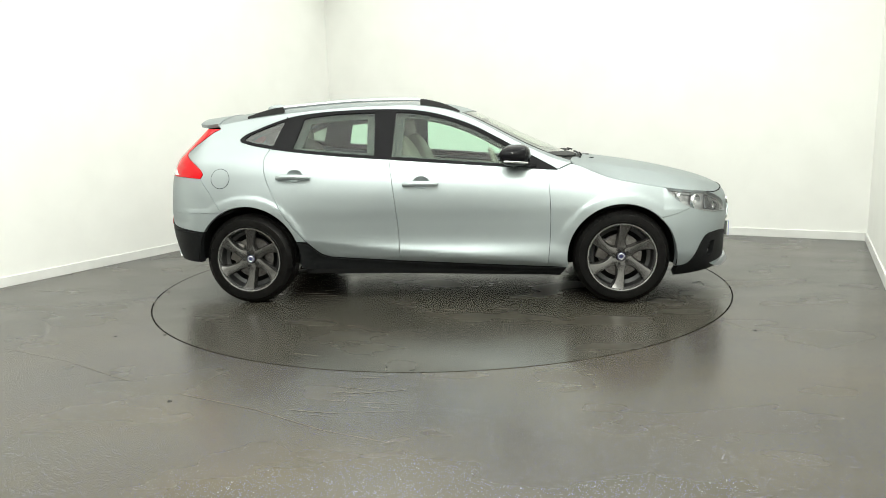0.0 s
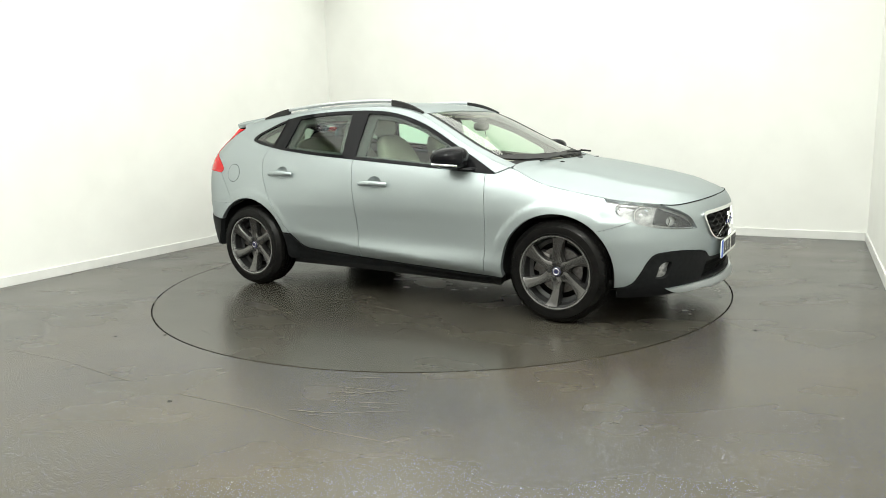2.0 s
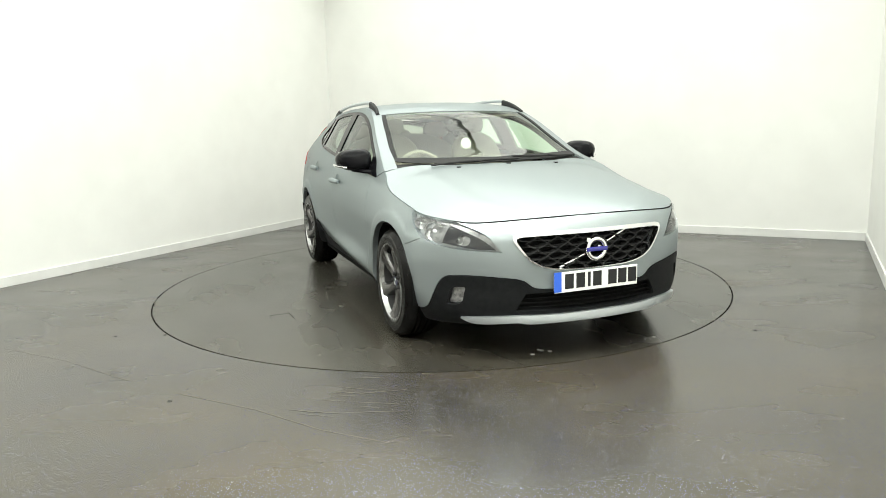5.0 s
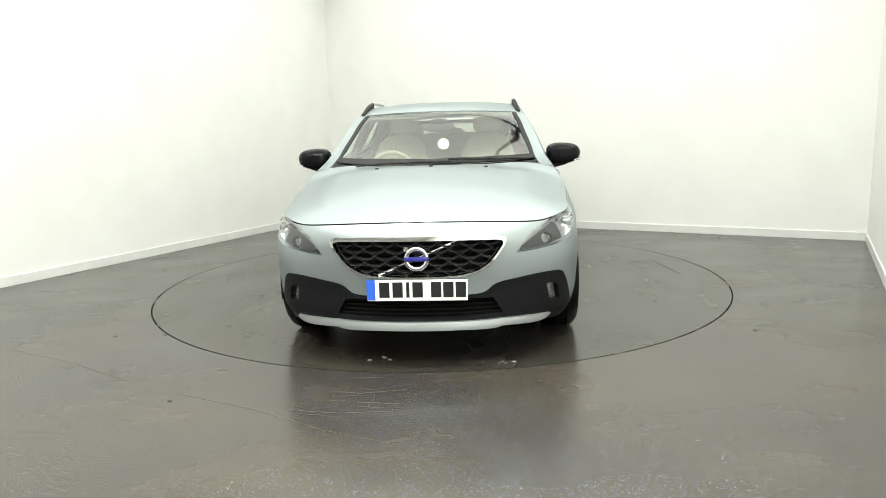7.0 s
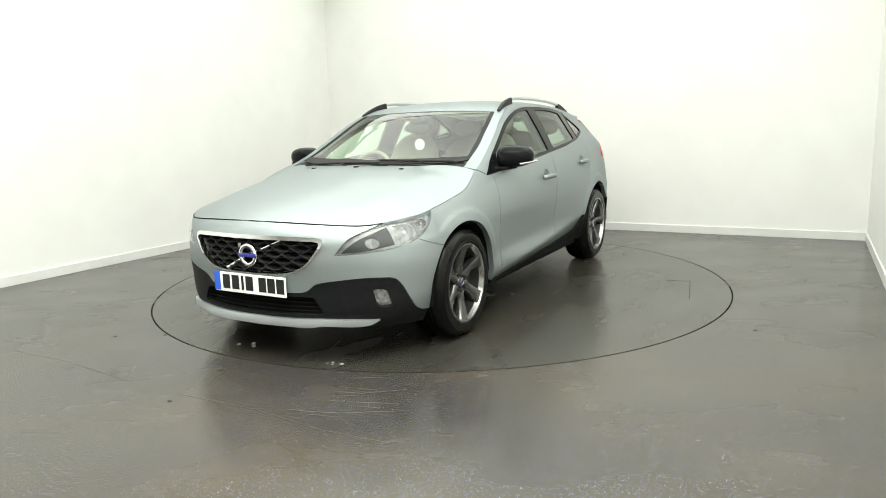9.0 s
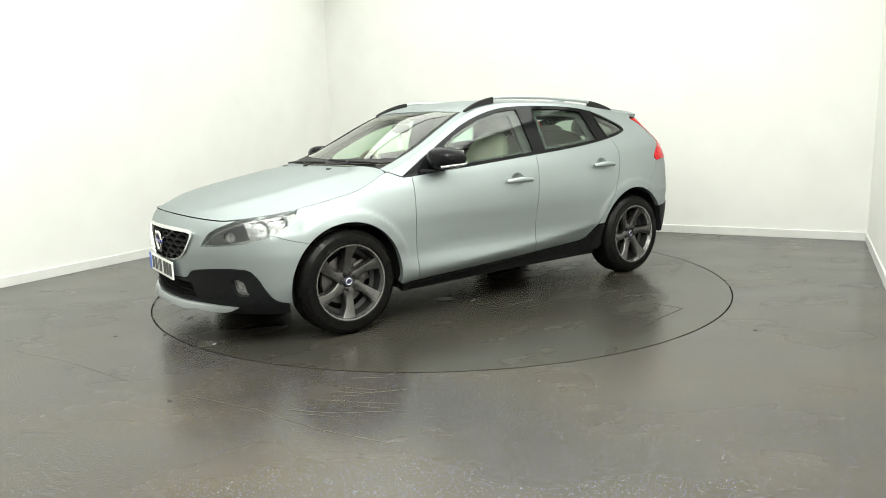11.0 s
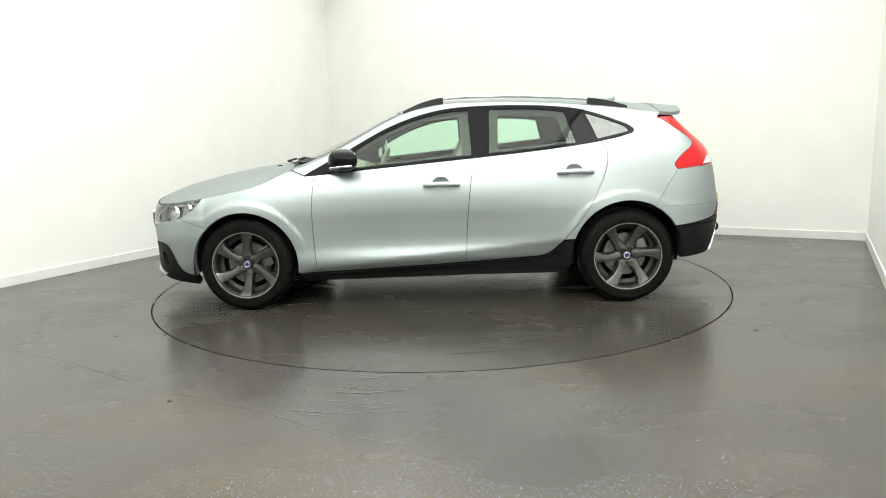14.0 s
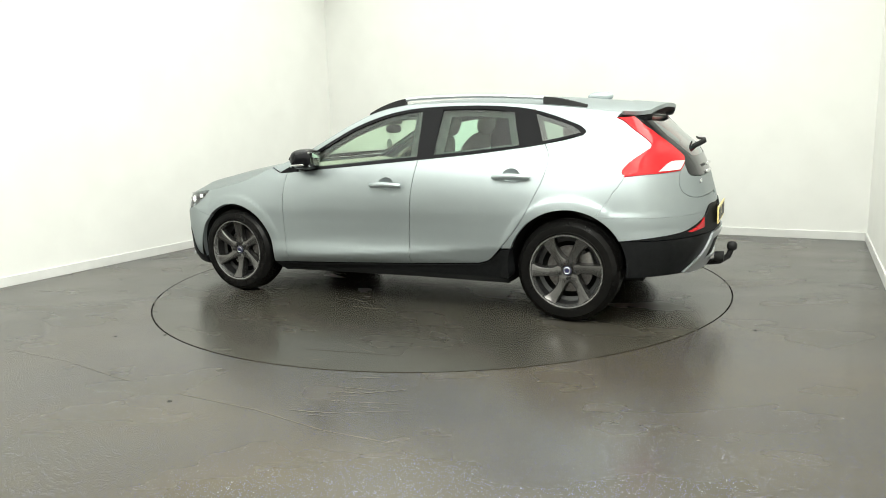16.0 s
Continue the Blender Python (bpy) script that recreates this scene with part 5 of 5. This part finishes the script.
# ---- underside and inside of the car ----
def build_inside():
    bm = bmesh.new()
    cube(bm, -1.75, 1.95, -0.60, 0.60, 0.24, 0.32)
    cube(bm, -0.92, 0.92, -0.80, 0.80, 0.21, 0.34)
    cube(bm, 0.98, 2.0, -0.58, 0.58, 0.3, 0.70)
    cube(bm, -1.9, -0.95, -0.58, 0.58, 0.33, 0.62)
    part("underbody", bm, LINER, car, smooth=False)
    for (cx, cz), b0, b1 in ((ARCH_F, -10, 188), (ARCH_R, -6, 183)):
        for sgn in (1, -1):
            bm = bmesh.new()
            n, r = 28, (ARCH if cx < 0 else ARCH_FR) + 0.004
            a = [(cx + r * math.cos(radians(b0 + (b1 - b0) * k / n)), cz + r * math.sin(radians(b0 + (b1 - b0) * k / n))) for k in range(n + 1)]
            ys = (0.55, 0.70, 0.862)
            cols = [[bm.verts.new((x, y * sgn, z)) for y in ys] for x, z in a]
            for p, q in zip(cols, cols[1:]):
                for k in range(2):
                    bm.faces.new((p[k], p[k + 1], q[k + 1], q[k]))
            bm.faces.new([c[0] for c in cols])
            part("wheel_arch_liner", bm, LINER, car)
    for nm, loop in (("inner_skin", [(-1.58, 0.62), (-1.5, 1.0), (-1.1, 1.06), (0.0, 0.98), (0.85, 0.90), (1.55, 0.74), (1.5, 0.70), (1.0, 0.64), (0.93, 0.30), (-0.92, 0.30), (-0.98, 0.62), (-1.3, 0.73)]),):
        pair(nm, sheet(wall_at, loop, step=0.06, gap=0, flange=0, lift=-0.03), LINER, car)
    for mid, s0 in ((2.6, 1.95), (-2.6, -1.95)):
        loop = [(s0, 0.28), (s0, 0.58), (2 * mid - s0, 0.58), (2 * mid - s0, 0.28)] if mid > 0 else [(s0, 0.30), (s0, 0.92), (2 * mid - s0, 0.92), (2 * mid - s0, 0.30)]
        panel("bumper_core", sheet(wall_at, loop, step=0.06, gap=0, flange=0, lift=-0.06), LINER, car)
    head = [(x, 0.93) for x in np.linspace(0.2, -1.5, 30)] + [(-1.5, 0.0)]
    head = [(0.22, 0.0)] + head
    P, tr, N = sheet(top_at, both(head, 0), step=0.09, gap=0.0, flange=0, lift=-0.035)
    panel("headliner", (P, tr[:, ::-1], -N), HEADLINER, car, "pale headliner")
    # door cards
    card = [(-0.86, 0.45), (-0.92, 0.66), (-1.1, 0.80), (-1.1, 1.07), (0.0, 0.985), (0.72, 0.925), (0.85, 0.6), (0.8, 0.36), (-0.8, 0.36)]
    P, tr, N = sheet(wall_at, card, step=0.08, gap=0, flange=0, lift=-0.075)
    pair("door_card", (P, tr[:, ::-1], -N), TRIM_DARK, car)
    # dashboard
    dash = bmesh.new()
    pr = [(1.02, 0.72), (1.02, 0.955), (0.90, 0.985), (0.72, 0.965), (0.60, 0.93), (0.55, 0.86), (0.60, 0.74), (0.70, 0.60)]
    cols = []
    for k in range(17):
        y = -0.70 + 1.40 * k / 16
        hump = 0.035 * math.exp(-(((y + 0.37) / 0.17) ** 2))
        cols.append([dash.verts.new((x - 0.05 * (abs(y) / 0.7) ** 2 * 0.5, y, z + (hump if 0.55 < x < 0.8 and z > 0.9 else 0))) for x, z in pr])
    for a, b in zip(cols, cols[1:]):
        for k in range(len(pr) - 1):
            dash.faces.new((a[k], a[k + 1], b[k + 1], b[k]))
    dash.faces.new(cols[0]), dash.faces.new(cols[-1][::-1])
    bmesh.ops.recalc_face_normals(dash, faces=dash.faces)
    dash_ob = part("dashboard", dash, TRIM_DARK, car, "beige grey dashboard")
    part("centre_console", block(0.0, 0.66, -0.10, 0.10, 0.34, 0.66, 0.03), TRIM_DARK, dash_ob)
    wheel = lathe([(0.175 + 0.016 * math.cos(a), 0.016 * math.sin(a)) for a in np.linspace(0, 2 * math.pi, 11)], 40)
    cube(wheel, -0.17, 0.17, -0.012, 0.012, -0.02, 0.02)
    cube(wheel, -0.02, 0.02, -0.012, 0.012, -0.17, 0.0)
    cube(wheel, -0.07, 0.07, -0.02, 0.025, -0.06, 0.05, 0.015)
    st = part("steering_wheel", wheel, TRIM_DARK, car, "charcoal steering wheel")
    st.matrix_basis = pose(0.48, -0.36, 0.90, 0, 0, 0) @ Matrix.Rotation(radians(90), 4, "Z") @ Matrix.Rotation(radians(-22), 4, "X")
    part("steering_column", tube([(0.50, -0.36, 0.88), (0.68, -0.36, 0.82)], 0.04, 12), TRIM_DARK, st).matrix_parent_inverse = st.matrix_basis.inverted()

    def seat(x, y, half, name, label):
        e = tagged(new(name), label)
        e.parent = car
        e.matrix_basis = pose(x, y, 0)
        part("cushion", blob(0.0, 0, 0.545, 0.27, half, 0.085, 3.2), SEAT, e)
        back = blob(0, 0, 0, 0.075, half * 0.96, 0.33, 3.0, 30, 20)
        for v in back.verts:
            v.co.x += 0.05 * (abs(v.co.y) / half) ** 3
            v.co.y *= 1 - 0.14 * max(0, v.co.z) / 0.33
        back.transform(pose(-0.30, 0, 0.875, 0, -20, 0))
        part("backrest", back, SEAT, e)
        return e

    for y in (-0.36, 0.36):
        e = seat(0.13, y, 0.245, "front_seat", "beige grey leather front seat")
        hr = blob(0, 0, 0, 0.055, 0.125, 0.085, 2.8)
        hr.transform(pose(-0.445, 0, 1.258, 0, -14, 0))
        part("headrest", hr, SEAT, e)
        part("headrest_post", tube([(-0.40, 0.05, 1.12), (-0.44, 0.05, 1.24)], 0.007, 8), CHROME, e)
        part("headrest_post", tube([(-0.40, -0.05, 1.12), (-0.44, -0.05, 1.24)], 0.007, 8), CHROME, e)
    e = seat(-0.80, 0.0, 0.62, "rear_seat", "beige grey rear bench with three headrests")
    for y in (-0.40, 0.0, 0.40):
        hr = blob(0, 0, 0, 0.05, 0.13, 0.075 if y else 0.06, 2.8)
        hr.transform(pose(-0.44, y, 1.215 if y else 1.17, 0, -14, 0))
        part("headrest", hr, SEAT, e)
    # mirror, visors, round sticker
    m = part("rear_view_mirror", blob(0.36, 0, 1.235, 0.02, 0.115, 0.033, 3), BLACK, car)
    part("sensor_pod", blob(0.345, 0, 1.285, 0.05, 0.06, 0.018, 3), BLACK, m)
    badge = lathe([(0.0, 0.003), (0.038, 0.003), (0.042, 0.0), (0.038, -0.003), (0.0, -0.003)], 28)
    badge.transform(pose(0.39, 0.03, 1.115, 0, 0, 90))
    hang = part("hanging_badge", badge, STICKER, car, "round white badge hanging behind the windscreen")
    part("badge_cord", tube([(0.37, 0.015, 1.25), (0.385, 0.03, 1.155)], 0.0025, 6), BLACK, hang)
    for y in (-0.36, 0.36):
        part("sun_visor", block(0.02, 0.20, y - 0.19, y + 0.19, 1.31, 1.325, 0.006, m=None), HEADLINER, car)


build_inside()


# ---- what moves ----
def motions():
    steps = [i * 0.5 for i in range(33)]
    walk(car, [(t, pose(0, 0, 0, 0, 0, turn_at(t)) @ CAR_ON_DISC) for t in steps])
    walk(turntable, [(t, pose(0, 0, 0, 0, 0, turn_at(t))) for t in steps])


motions()
